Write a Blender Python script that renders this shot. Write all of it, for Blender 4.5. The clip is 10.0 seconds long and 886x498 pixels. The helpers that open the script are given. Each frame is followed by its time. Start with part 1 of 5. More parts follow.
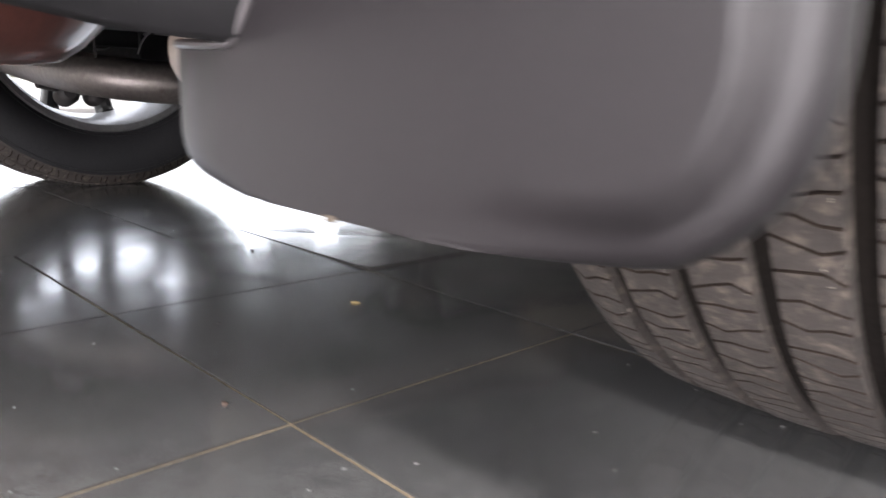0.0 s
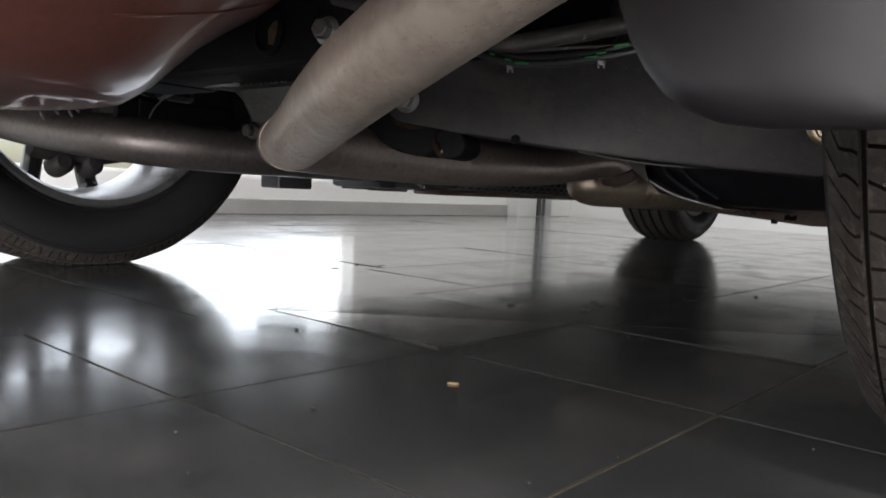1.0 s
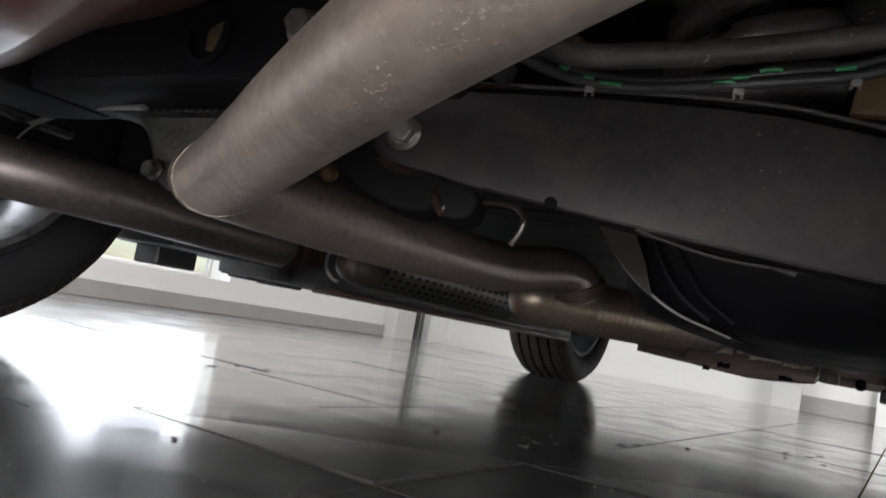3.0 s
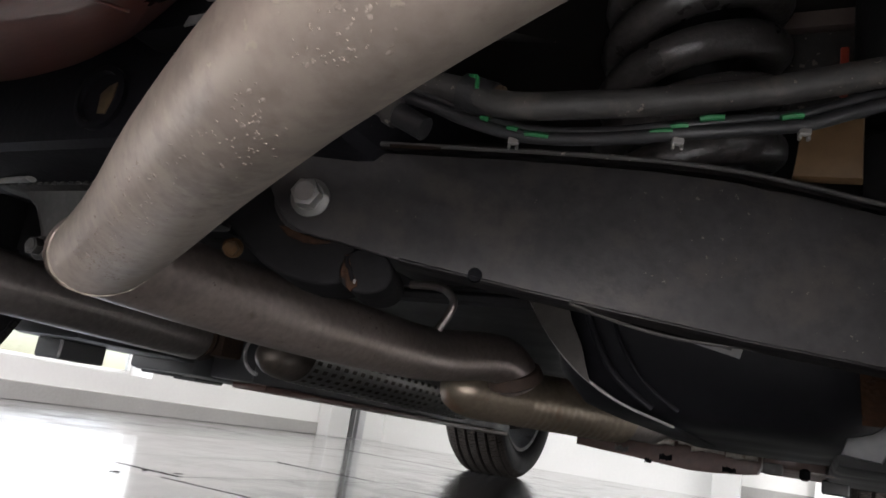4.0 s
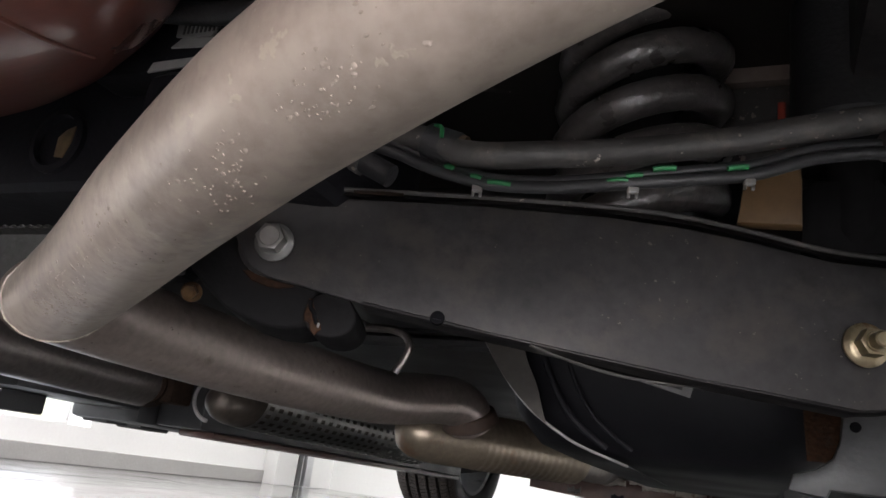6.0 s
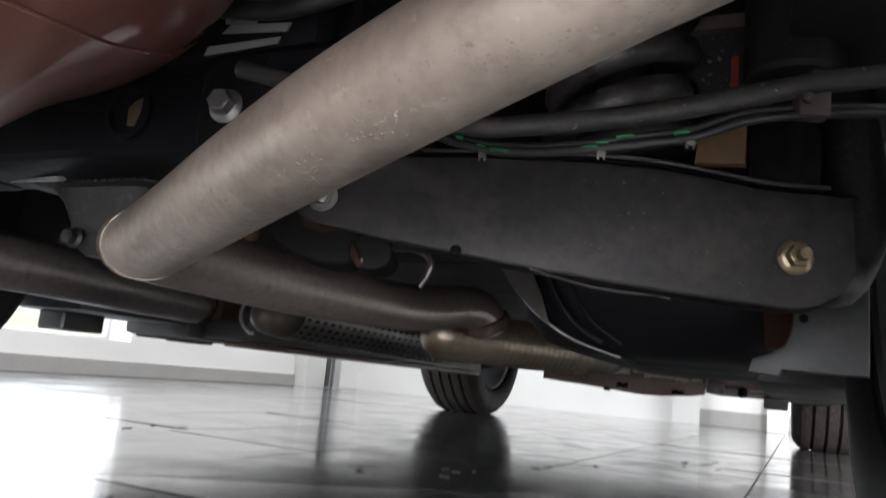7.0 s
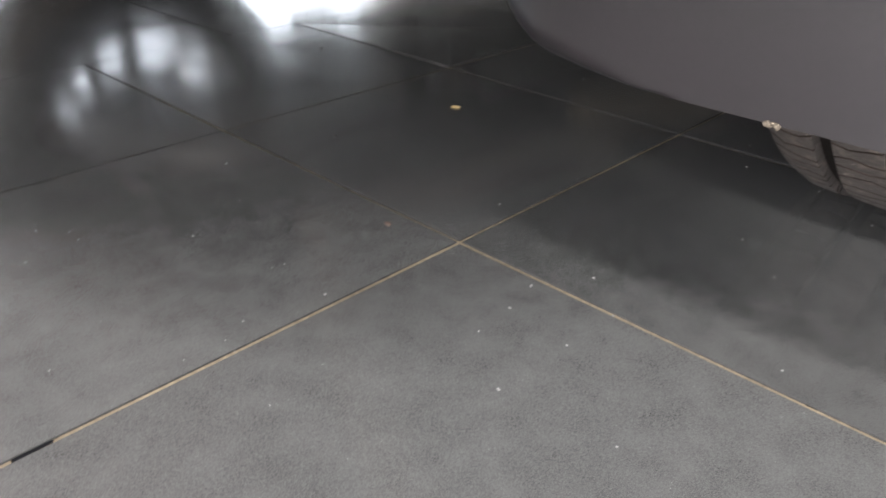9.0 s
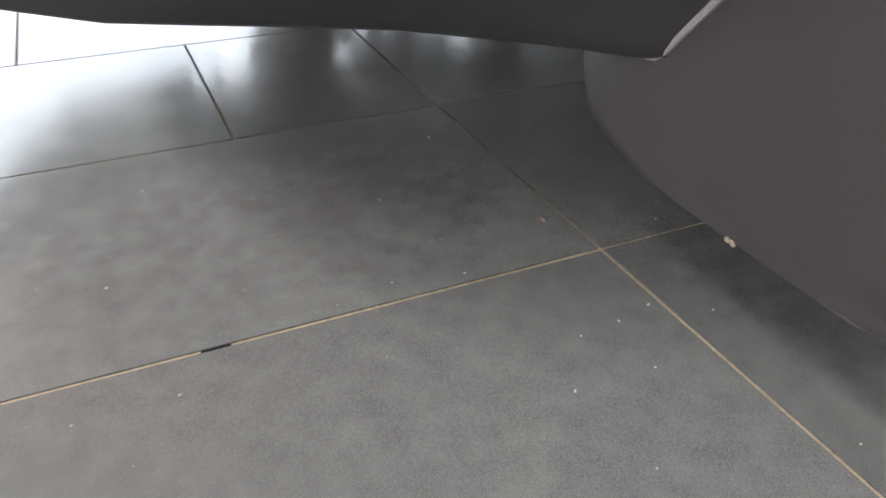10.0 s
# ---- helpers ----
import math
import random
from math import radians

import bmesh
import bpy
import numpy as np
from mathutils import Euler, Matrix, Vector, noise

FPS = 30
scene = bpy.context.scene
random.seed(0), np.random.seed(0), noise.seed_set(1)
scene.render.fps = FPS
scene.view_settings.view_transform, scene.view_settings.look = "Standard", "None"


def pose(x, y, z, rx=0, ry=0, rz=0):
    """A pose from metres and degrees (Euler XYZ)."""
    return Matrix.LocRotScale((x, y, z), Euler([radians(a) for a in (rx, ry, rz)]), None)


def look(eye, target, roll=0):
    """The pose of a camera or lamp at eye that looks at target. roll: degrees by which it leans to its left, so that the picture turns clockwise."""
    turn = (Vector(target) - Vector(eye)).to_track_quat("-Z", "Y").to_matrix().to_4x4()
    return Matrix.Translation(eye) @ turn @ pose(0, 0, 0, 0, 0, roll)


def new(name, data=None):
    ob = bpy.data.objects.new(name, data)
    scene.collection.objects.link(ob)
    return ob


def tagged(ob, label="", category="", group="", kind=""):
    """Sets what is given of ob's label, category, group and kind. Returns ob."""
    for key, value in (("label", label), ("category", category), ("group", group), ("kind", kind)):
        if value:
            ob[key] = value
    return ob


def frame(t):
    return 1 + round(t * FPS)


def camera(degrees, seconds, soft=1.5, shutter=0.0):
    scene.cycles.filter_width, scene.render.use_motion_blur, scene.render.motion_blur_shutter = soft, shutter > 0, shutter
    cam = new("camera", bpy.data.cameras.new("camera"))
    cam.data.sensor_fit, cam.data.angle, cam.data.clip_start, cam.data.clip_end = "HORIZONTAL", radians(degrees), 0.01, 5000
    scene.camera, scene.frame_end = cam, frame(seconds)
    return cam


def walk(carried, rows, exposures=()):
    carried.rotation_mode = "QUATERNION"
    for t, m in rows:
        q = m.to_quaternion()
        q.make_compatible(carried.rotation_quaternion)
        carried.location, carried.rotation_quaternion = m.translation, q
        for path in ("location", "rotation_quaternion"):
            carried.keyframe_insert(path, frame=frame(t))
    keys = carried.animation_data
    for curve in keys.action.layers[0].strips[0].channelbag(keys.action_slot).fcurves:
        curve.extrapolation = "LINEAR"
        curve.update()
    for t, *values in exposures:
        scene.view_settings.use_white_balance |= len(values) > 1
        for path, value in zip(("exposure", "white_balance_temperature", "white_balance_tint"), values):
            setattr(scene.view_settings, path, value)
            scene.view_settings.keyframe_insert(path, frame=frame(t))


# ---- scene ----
# Camera: t, x, y, z, yaw, pitch, lean
cam = camera(60.43, 10.0, soft=1.5, shutter=0.3)
PATH = [
    (0.0, 0.4223, -0.2777, 0.2373, 44.98, -12.34, 2.04),
    (0.3, 0.3270, -0.3080, 0.2270, 43.55, -11.60, 1.90),
    (0.5, 0.2870, -0.3145, 0.2054, 43.10, -9.68, 3.30),
    (0.7, 0.2620, -0.3260, 0.1920, 42.05, -7.68, 3.20),
    (1.0, 0.2357, -0.3279, 0.1839, 40.20, -4.66, 2.92),
    (1.5, 0.1825, -0.3371, 0.1583, 37.33, -2.16, 4.71),
    (2.0, 0.1080, -0.3303, 0.1396, 34.37, -1.99, 7.24),
    (2.5, 0.0580, -0.2744, 0.1254, 32.54, -0.39, 9.82),
    (3.0, 0.0434, -0.2227, 0.1396, 31.18, 5.69, 9.90),
    (3.2, 0.0449, -0.2134, 0.1376, 30.52, 7.73, 9.57),
    (4.5, 0.0192, -0.1478, 0.1404, 26.75, 15.96, 9.01),
    (5.0, 0.0211, -0.1574, 0.1401, 26.74, 17.72, 8.95),
    (5.5, 0.0211, -0.1607, 0.1370, 25.57, 17.79, 8.83),
    (5.7, 0.0225, -0.1658, 0.1366, 24.82, 17.55, 8.61),
    (6.8, 0.0462, -0.2513, 0.1354, 23.28, 12.59, 6.28),
    (7.0, 0.0673, -0.2850, 0.1344, 24.37, 9.70, 5.35),
    (7.5, 0.1565, -0.3439, 0.1796, 24.96, -1.67, 3.27),
    (8.0, 0.2679, -0.3846, 0.2599, 26.79, -12.66, 2.30),
    (8.5, 0.3224, -0.3831, 0.2808, 35.49, -22.95, 1.03),
    (9.0, 0.3292, -0.3702, 0.2754, 43.05, -29.66, 0.88),
    (9.5, 0.3580, -0.3513, 0.3072, 54.36, -32.63, 0.71),
    (10.0, 0.4093, -0.3343, 0.3387, 64.73, -33.58, 0.44),
]


def eye_pose(x, y, z, yaw, pitch, lean):
    return pose(x, y, z, 90 + pitch, 0, yaw) @ pose(0, 0, 0, 0, 0, lean)


EXPOSURES = [(0.0, 1.08, 6500, 15), (0.5, 0.60, 6500, 13), (1.0, 0.51, 6500, 11), (2.5, 0.60, 6500, 11), (3.0, 0.75, 6500, 11), (4.5, 1.28, 6500, 13), (5.5, 1.46, 6500, 13), (5.7, 1.52, 6500, 13), (7.0, 1.18, 6300, 11), (7.5, 0.8, 6200, 13), (8.0, 0.27, 6400, 16), (8.5, 0.58, 6500, 12), (9.0, 0.82, 6500, 11.5), (9.5, 0.82, 6500, 10), (10.0, 0.70, 6500, 9.5)]
walk(cam, [(t, eye_pose(*p)) for t, *p in PATH], EXPOSURES)

# ---- light ----
world = bpy.data.worlds.new("world")
scene.world = world
world.use_nodes = True
wn = world.node_tree.nodes
sky = wn.new("ShaderNodeTexSky")
sky.sky_type, sky.sun_disc = "NISHITA", False
sky.sun_elevation, sky.sun_rotation = radians(48), radians(200)
world.node_tree.links.new(sky.outputs[0], wn["Background"].inputs[0])
wn["Background"].inputs[1].default_value = 0.12


def area_lamp(name, at, target, sx, sy, watts, colour=(1, 1, 1)):
    data = bpy.data.lights.new(name, "AREA")
    data.shape, data.size, data.size_y, data.energy, data.color = "RECTANGLE", sx, sy, watts, colour
    ob = new(name, data)
    ob.matrix_world = look(at, target)
    return ob


# daylight in the left window; the rear and right openings are added, out of view
area_lamp("rear_unseen_light", (2.05, -4.75, 1.42), (2.05, 0, 1.2), 4.0, 2.65, 430, (1.0, 0.97, 0.985))
area_lamp("window_daylight", (-3.02, 0.82, 1.15), (0, 0.82, 1.15), 3.6, 1.95, 36, (0.96, 0.98, 1.0))
area_lamp("side_unseen_light", (4.35, 0.5, 1.5), (0, 0.5, 1.2), 4.9, 2.35, 95, (1.0, 0.97, 0.93))
# unseen ceiling lights: rear pair inferred from shadow, far pair added for walls
TUBES = ((2.7, -3.0), (1.2, -3.0), (-1.9, 3.2), (2.2, 3.2))
for lx, ly in TUBES:
    area_lamp("tube_light", (lx, ly, 3.02), (lx, ly, 0), 1.2, 0.25, 240 if ly < 0 else 30, (1.0, 0.985, 0.96))

# ---- materials ----


def nodes_of(m):
    return m.node_tree.nodes, m.node_tree.links


def material(name, colour, rough=0.5, metal=0.0, vary=0.15, scale=8.0, fine=120.0, bump=0.15, rough_vary=0.1, stain=None, stain_at=0.6, stain_scale=20.0, stain_w=0.12, coat=0.0, spec=0.5, bump_dist=0.002, specks=None, specks_at=0.7, specks_scale=150.0, detail=6):
    """Colour with variation at two scales, optional stains, and fine relief."""
    m = bpy.data.materials.new(name)
    m.use_nodes = True
    n, l = nodes_of(m)
    b = n["Principled BSDF"]
    co = n.new("ShaderNodeTexCoord")
    big, small = n.new("ShaderNodeTexNoise"), n.new("ShaderNodeTexNoise")
    big.inputs["Scale"].default_value, small.inputs["Scale"].default_value = scale, fine
    big.inputs["Detail"].default_value, small.inputs["Detail"].default_value = detail, min(4, detail)
    for t in (big, small):
        l.new(co.outputs["Object"], t.inputs["Vector"])
    mix = n.new("ShaderNodeMath")
    mix.operation = "ADD"
    l.new(big.outputs[0], mix.inputs[0])
    l.new(small.outputs[0], mix.inputs[1])
    ramp = n.new("ShaderNodeMapRange")
    ramp.inputs[1].default_value, ramp.inputs[2].default_value = 0.65, 1.35
    ramp.inputs[3].default_value, ramp.inputs[4].default_value = 1 - vary, 1 + vary
    l.new(mix.outputs[0], ramp.inputs[0])
    tint = n.new("ShaderNodeVectorMath")
    tint.operation = "SCALE"
    tint.inputs[0].default_value = colour
    l.new(ramp.outputs[0], tint.inputs[3])
    out = tint.outputs[0]
    if stain:
        sn = n.new("ShaderNodeTexNoise")
        sn.inputs["Scale"].default_value, sn.inputs["Detail"].default_value, sn.inputs["Roughness"].default_value = stain_scale, detail + 2, 0.65
        l.new(co.outputs["Object"], sn.inputs["Vector"])
        sr = n.new("ShaderNodeMapRange")
        sr.inputs[1].default_value, sr.inputs[2].default_value = stain_at, stain_at + stain_w
        l.new(sn.outputs[0], sr.inputs[0])
        sm = n.new("ShaderNodeMix")
        sm.data_type = "RGBA"
        l.new(sr.outputs[0], sm.inputs[0])
        l.new(out, sm.inputs[6])
        sm.inputs[7].default_value = (*stain, 1)
        out = sm.outputs[2]
    height = small.outputs[0]
    if specks:
        vn = n.new("ShaderNodeTexNoise")
        vn.inputs["Scale"].default_value, vn.inputs["Detail"].default_value, vn.inputs["Roughness"].default_value = specks_scale, 3, 0.6
        l.new(co.outputs["Object"], vn.inputs["Vector"])
        cluster = n.new("ShaderNodeMath")
        cluster.operation = "MULTIPLY_ADD"
        cluster.inputs[1].default_value = 0.35
        l.new(big.outputs[0], cluster.inputs[0])
        l.new(vn.outputs[0], cluster.inputs[2])
        vr = n.new("ShaderNodeMapRange")
        vr.inputs[1].default_value, vr.inputs[2].default_value = specks_at + 0.175, specks_at + 0.215
        l.new(cluster.outputs[0], vr.inputs[0])
        vm = n.new("ShaderNodeMix")
        vm.data_type = "RGBA"
        l.new(vr.outputs[0], vm.inputs[0])
        l.new(out, vm.inputs[6])
        vm.inputs[7].default_value = (*specks, 1)
        out = vm.outputs[2]
        hm = n.new("ShaderNodeMath")
        hm.operation = "ADD"
        l.new(small.outputs[0], hm.inputs[0])
        l.new(vr.outputs[0], hm.inputs[1])
        height = hm.outputs[0]
    l.new(out, b.inputs["Base Color"])
    rr = n.new("ShaderNodeMapRange")
    rr.inputs[1].default_value, rr.inputs[2].default_value = 0.3, 0.7
    rr.inputs[3].default_value, rr.inputs[4].default_value = max(0.02, rough - rough_vary), min(1, rough + rough_vary)
    l.new(big.outputs[0], rr.inputs[0])
    l.new(rr.outputs[0], b.inputs["Roughness"])
    b.inputs["Metallic"].default_value = metal
    b.inputs["Coat Weight"].default_value = coat
    b.inputs["Specular IOR Level"].default_value = spec
    if bump:
        bp = n.new("ShaderNodeBump")
        bp.inputs["Strength"].default_value, bp.inputs["Distance"].default_value = bump, bump_dist
        l.new(height, bp.inputs["Height"])
        l.new(bp.outputs[0], b.inputs["Normal"])
    return m


def glow(name, colour, strength):
    m = bpy.data.materials.new(name)
    m.use_nodes = True
    b = m.node_tree.nodes["Principled BSDF"]
    b.inputs["Base Color"].default_value = (*colour, 1)
    b.inputs["Emission Color"].default_value = (*colour, 1)
    b.inputs["Emission Strength"].default_value = strength
    return m


def glass(name):
    m = bpy.data.materials.new(name)
    m.use_nodes = True
    b = m.node_tree.nodes["Principled BSDF"]
    b.inputs["Base Color"].default_value = (0.95, 0.98, 0.97, 1)
    b.inputs["Transmission Weight"].default_value, b.inputs["Roughness"].default_value, b.inputs["IOR"].default_value = 1, 0.02, 1.45
    return m


def tile_material(name, dark, light):
    """Sealed dark stone tile: fine grain, soft mottling, a rough body under a smoother seal."""
    m = material(name, dark, rough=0.24, detail=5, vary=0.44, scale=42, fine=1700, bump=0.006, bump_dist=0.0004, rough_vary=0.02, stain=light, stain_at=0.40, stain_w=0.22, stain_scale=1500, spec=0.4, specks=(0.15, 0.15, 0.148), specks_at=0.735, specks_scale=520)
    n, l = nodes_of(m)
    info = n.new("ShaderNodeObjectInfo")
    hsv = n.new("ShaderNodeHueSaturation")
    mr = n.new("ShaderNodeMapRange")
    mr.inputs[3].default_value, mr.inputs[4].default_value = 0.86, 1.14
    l.new(info.outputs["Random"], mr.inputs[0])
    l.new(mr.outputs[0], hsv.inputs["Value"])
    b = n["Principled BSDF"]
    src = b.inputs["Base Color"].links[0].from_socket
    l.new(src, hsv.inputs["Color"])
    l.new(hsv.outputs[0], b.inputs["Base Color"])
    b.inputs["Coat Weight"].default_value = 1.0
    b.inputs["Coat IOR"].default_value = 1.5
    # smeared wear of the seal
    smear, sr, co = n.new("ShaderNodeTexNoise"), n.new("ShaderNodeMapRange"), n.new("ShaderNodeTexCoord")
    smear.inputs["Scale"].default_value, smear.inputs["Detail"].default_value, smear.inputs["Distortion"].default_value = 7, 5, 0.8
    sr.inputs[1].default_value, sr.inputs[2].default_value = 0.35, 0.68
    sr.inputs[3].default_value, sr.inputs[4].default_value = 0.08, 0.20
    l.new(co.outputs["Object"], smear.inputs["Vector"])
    l.new(smear.outputs[0], sr.inputs[0])
    l.new(sr.outputs[0], b.inputs["Coat Roughness"])
    return m


def grout_material(name, joint_tone, west_tone):
    """Ochre joint filler that turns near black westwards, past a ragged edge near x = -0.45."""
    m = material(name, joint_tone, rough=0.95, vary=0.35, scale=14, fine=200, stain=(0.05, 0.044, 0.036), stain_at=0.60, stain_scale=7, spec=0.05)
    n, l = nodes_of(m)
    b = n["Principled BSDF"]
    src = b.inputs["Base Color"].links[0].from_socket
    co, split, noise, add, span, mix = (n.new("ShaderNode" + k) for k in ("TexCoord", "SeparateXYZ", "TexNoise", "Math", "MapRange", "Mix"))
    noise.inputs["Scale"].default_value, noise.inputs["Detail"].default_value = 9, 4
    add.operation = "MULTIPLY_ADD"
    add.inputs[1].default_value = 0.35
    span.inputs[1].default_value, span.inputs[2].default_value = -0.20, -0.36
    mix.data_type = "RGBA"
    mix.inputs[7].default_value = (*west_tone, 1)
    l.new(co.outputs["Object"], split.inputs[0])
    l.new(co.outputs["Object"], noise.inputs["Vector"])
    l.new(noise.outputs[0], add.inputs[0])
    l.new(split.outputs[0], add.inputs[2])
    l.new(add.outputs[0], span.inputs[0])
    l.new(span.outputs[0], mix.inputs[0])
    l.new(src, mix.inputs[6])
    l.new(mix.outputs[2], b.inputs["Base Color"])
    return m


TILE = tile_material("floor_tile", (0.050, 0.0508, 0.0505), (0.086, 0.087, 0.0855))
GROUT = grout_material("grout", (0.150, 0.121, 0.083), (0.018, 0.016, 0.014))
TILE_EDGE = material("tile_arris", (0.030, 0.029, 0.028), rough=0.9, vary=0.4, scale=20, fine=200, spec=0.08)
WALL = material("white_wall", (0.66, 0.67, 0.66), rough=0.6, vary=0.03, scale=2, fine=60, bump=0.05)
SKIRT = material("grey_skirting", (0.30, 0.30, 0.29), rough=0.5, vary=0.1, scale=6)
CEIL = material("ceiling_paint", (0.75, 0.75, 0.74), rough=0.8, vary=0.03)
ALU = material("aluminium", (0.55, 0.56, 0.57), rough=0.35, metal=1.0, vary=0.05)
DARKMETAL = material("dark_frame", (0.06, 0.06, 0.06), rough=0.4, vary=0.1)
RUBBER = material("tyre_rubber", (0.024, 0.0192, 0.0165), rough=0.8, vary=0.35, scale=14, fine=240, bump=0.6, stain=(0.078, 0.062, 0.050), stain_at=0.52, stain_w=0.16, stain_scale=110, bump_dist=0.0018, specks=(0.24, 0.21, 0.18), specks_at=0.72, specks_scale=160)
# sipe and groove colours are darkened to stand in for shade in the recesses
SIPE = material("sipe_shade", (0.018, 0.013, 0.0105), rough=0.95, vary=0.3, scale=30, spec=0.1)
GROOVE = material("groove_dirt_shade", (0.0065, 0.005, 0.0042), spec=0.1, rough=0.9, vary=0.3, scale=20, fine=200, bump=0.3)
SIDEWALL = material("tyre_sidewall", (0.013, 0.013, 0.0145), rough=0.6, vary=0.2, scale=10, fine=150, bump=0.2, spec=0.35)
DISC = material("brake_disc_steel", (0.06, 0.058, 0.056), rough=0.5, metal=0.5, vary=0.3, scale=20)
RIM = material("rim_alloy", (0.42, 0.42, 0.42), rough=0.38, metal=0.85, vary=0.15, scale=9, stain=(0.12, 0.11, 0.10), stain_at=0.62, stain_scale=8)
SPOKE = material("spoke_black", (0.025, 0.025, 0.027), rough=0.4, vary=0.1)
STEEL = material("exhaust_steel", (0.345, 0.288, 0.245), rough=0.50, metal=0.6, vary=0.22, scale=13, fine=150, bump=0.16, rough_vary=0.08, stain=(0.40, 0.34, 0.288), stain_at=0.48, stain_w=0.12, stain_scale=60, bump_dist=0.0009, specks=(0.44, 0.375, 0.31), specks_at=0.69, specks_scale=110)
SEAM = material("weld_seam", (0.33, 0.285, 0.24), rough=0.45, metal=0.6, vary=0.35, scale=60, bump=0.3)
STEELDARK = material("exhaust_steel_dark", (0.190, 0.168, 0.157), rough=0.50, metal=0.75, vary=0.25, scale=6, fine=140, bump=0.25, stain=(0.11, 0.085, 0.065), stain_at=0.6, stain_scale=26, bump_dist=0.0012)
RESONATOR = material("resonator_steel", (0.190, 0.155, 0.115), rough=0.46, metal=0.6, vary=0.25, scale=8, fine=130, stain=(0.18, 0.10, 0.055), stain_at=0.58, stain_scale=12)
WELD = material("weld_bead", (0.055, 0.034, 0.024), rough=0.75, metal=0.2, vary=0.4, scale=40)
BLACKSTEEL = material("black_coated_steel", (0.036, 0.0338, 0.0345), rough=0.52, vary=0.34, scale=15, fine=110, bump=0.24, stain=(0.050, 0.0445, 0.042), stain_at=0.50, stain_w=0.14, stain_scale=34, spec=0.16, specks=(0.12, 0.105, 0.095), specks_at=0.70, specks_scale=230)
BLACKPLASTIC = material("black_plastic", (0.018, 0.018, 0.0195), rough=0.5, vary=0.2, scale=8, fine=300, bump=0.25, stain=(0.040, 0.037, 0.034), stain_at=0.6, stain_w=0.2, stain_scale=30)
TANK = material("tank_plastic", (0.0085, 0.0085, 0.0105), rough=0.55, vary=0.15, scale=5, spec=0.15)
BUMPER = material("bumper_plastic", (0.0080, 0.0068, 0.0075), rough=0.44, vary=0.12, scale=5, fine=500, bump=0.05, bump_dist=0.0004, rough_vary=0.03, spec=0.29)
DULLALU = material("dull_aluminium", (0.33, 0.32, 0.31), rough=0.5, metal=0.5, vary=0.2, scale=12, bump=0.2)
SUBFRAME = material("subframe_paint", (0.0110, 0.0108, 0.0130), rough=0.5, vary=0.2, scale=9, fine=160, bump=0.2, spec=0.1, specks=(0.10, 0.09, 0.08), specks_at=0.76, specks_scale=200)
FRAYED = material("frayed_fibre", (0.055, 0.043, 0.03), rough=0.85, vary=0.3, scale=200)
DARKFLOOR = material("boot_floor_paint", (0.014, 0.011, 0.010), rough=0.5, vary=0.3, scale=5)
BUMPERBLACK = material("bumper_black", (0.0085, 0.008, 0.0088), rough=0.5, vary=0.06, scale=6, fine=420, bump=0.12, rough_vary=0.04, bump_dist=0.0005, spec=0.25)
BRACKET = material("bracket_coating", (0.009, 0.0086, 0.0092), rough=0.75, vary=0.25, scale=14, fine=200, bump=0.2, spec=0.08)
BUSH = material("bush_rubber", (0.006, 0.006, 0.007), rough=0.9, vary=0.2, scale=20, bump=0.3, spec=0.05)
# paler than the bumper: the lip's edge highlight is put into its colour
BUMPERLIP = material("bumper_lip_highlight", (0.055, 0.050, 0.052), rough=0.36, vary=0.1, scale=30)
REDPRIMER = material("red_primer", (0.165, 0.060, 0.047), rough=0.34, vary=0.15, scale=4, coat=0.5, bump=0.06)
CLIPBROWN = material("clip_coating", (0.060, 0.046, 0.042), rough=0.6, vary=0.3, scale=40, bump=0.3)
STAYBROWN = material("stay_coating", (0.105, 0.078, 0.066), rough=0.6, vary=0.25, scale=14, bump=0.25, stain=(0.05, 0.042, 0.038), stain_at=0.6, stain_scale=30)
REDTAB = material("red_plastic", (0.25, 0.030, 0.015), rough=0.5, vary=0.15, scale=30)
RUSTYELLOW = material("rusty_yellow_zinc", (0.115, 0.062, 0.024), rough=0.6, metal=0.3, vary=0.4, scale=60, bump=0.3)
FOIL = material("crumpled_foil", (0.30, 0.275, 0.245), rough=0.5, metal=0.4, vary=0.35, scale=50, bump=0.5, stain=(0.12, 0.085, 0.06), stain_at=0.55, stain_scale=60)
STRAP = material("grey_bracket", (0.085, 0.086, 0.088), rough=0.55, metal=0.3, vary=0.2, scale=20, bump=0.2)
# darker steel than the other resonator
DARKRESONATOR = material("dark_resonator_steel", (0.085, 0.070, 0.058), rough=0.5, metal=0.5, vary=0.3, scale=14, bump=0.2)
REDBROWN = material("red_brown_floor", (0.066, 0.035, 0.028), rough=0.45, vary=0.3, scale=5, stain=(0.04, 0.033, 0.030), stain_at=0.55, stain_scale=7)
CAST = material("cast_alloy", (0.062, 0.060, 0.058), rough=0.55, metal=0.5, vary=0.28, scale=14, fine=140, bump=0.5, stain=(0.105, 0.10, 0.097), stain_at=0.58, stain_scale=50)
SHIELDFACE = material("dull_shield", (0.055, 0.050, 0.045), rough=0.5, metal=0.4, vary=0.25, scale=20, bump=0.2)
FRONTSTEEL = material("front_pipe_steel", (0.262, 0.217, 0.196), rough=0.44, metal=0.65, vary=0.22, scale=8, fine=160, bump=0.2, stain=(0.15, 0.115, 0.09), stain_at=0.6, stain_scale=30, bump_dist=0.001, specks=(0.07, 0.05, 0.04), specks_at=0.70, specks_scale=130)
SHIELD = material("heat_shield", (0.36, 0.35, 0.335), rough=0.42, metal=0.9, vary=0.2, scale=12, bump=0.3)
BRIGHTEDGE = material("bare_metal_edge", (0.34, 0.33, 0.315), rough=0.4, metal=0.25, vary=0.15, scale=30)
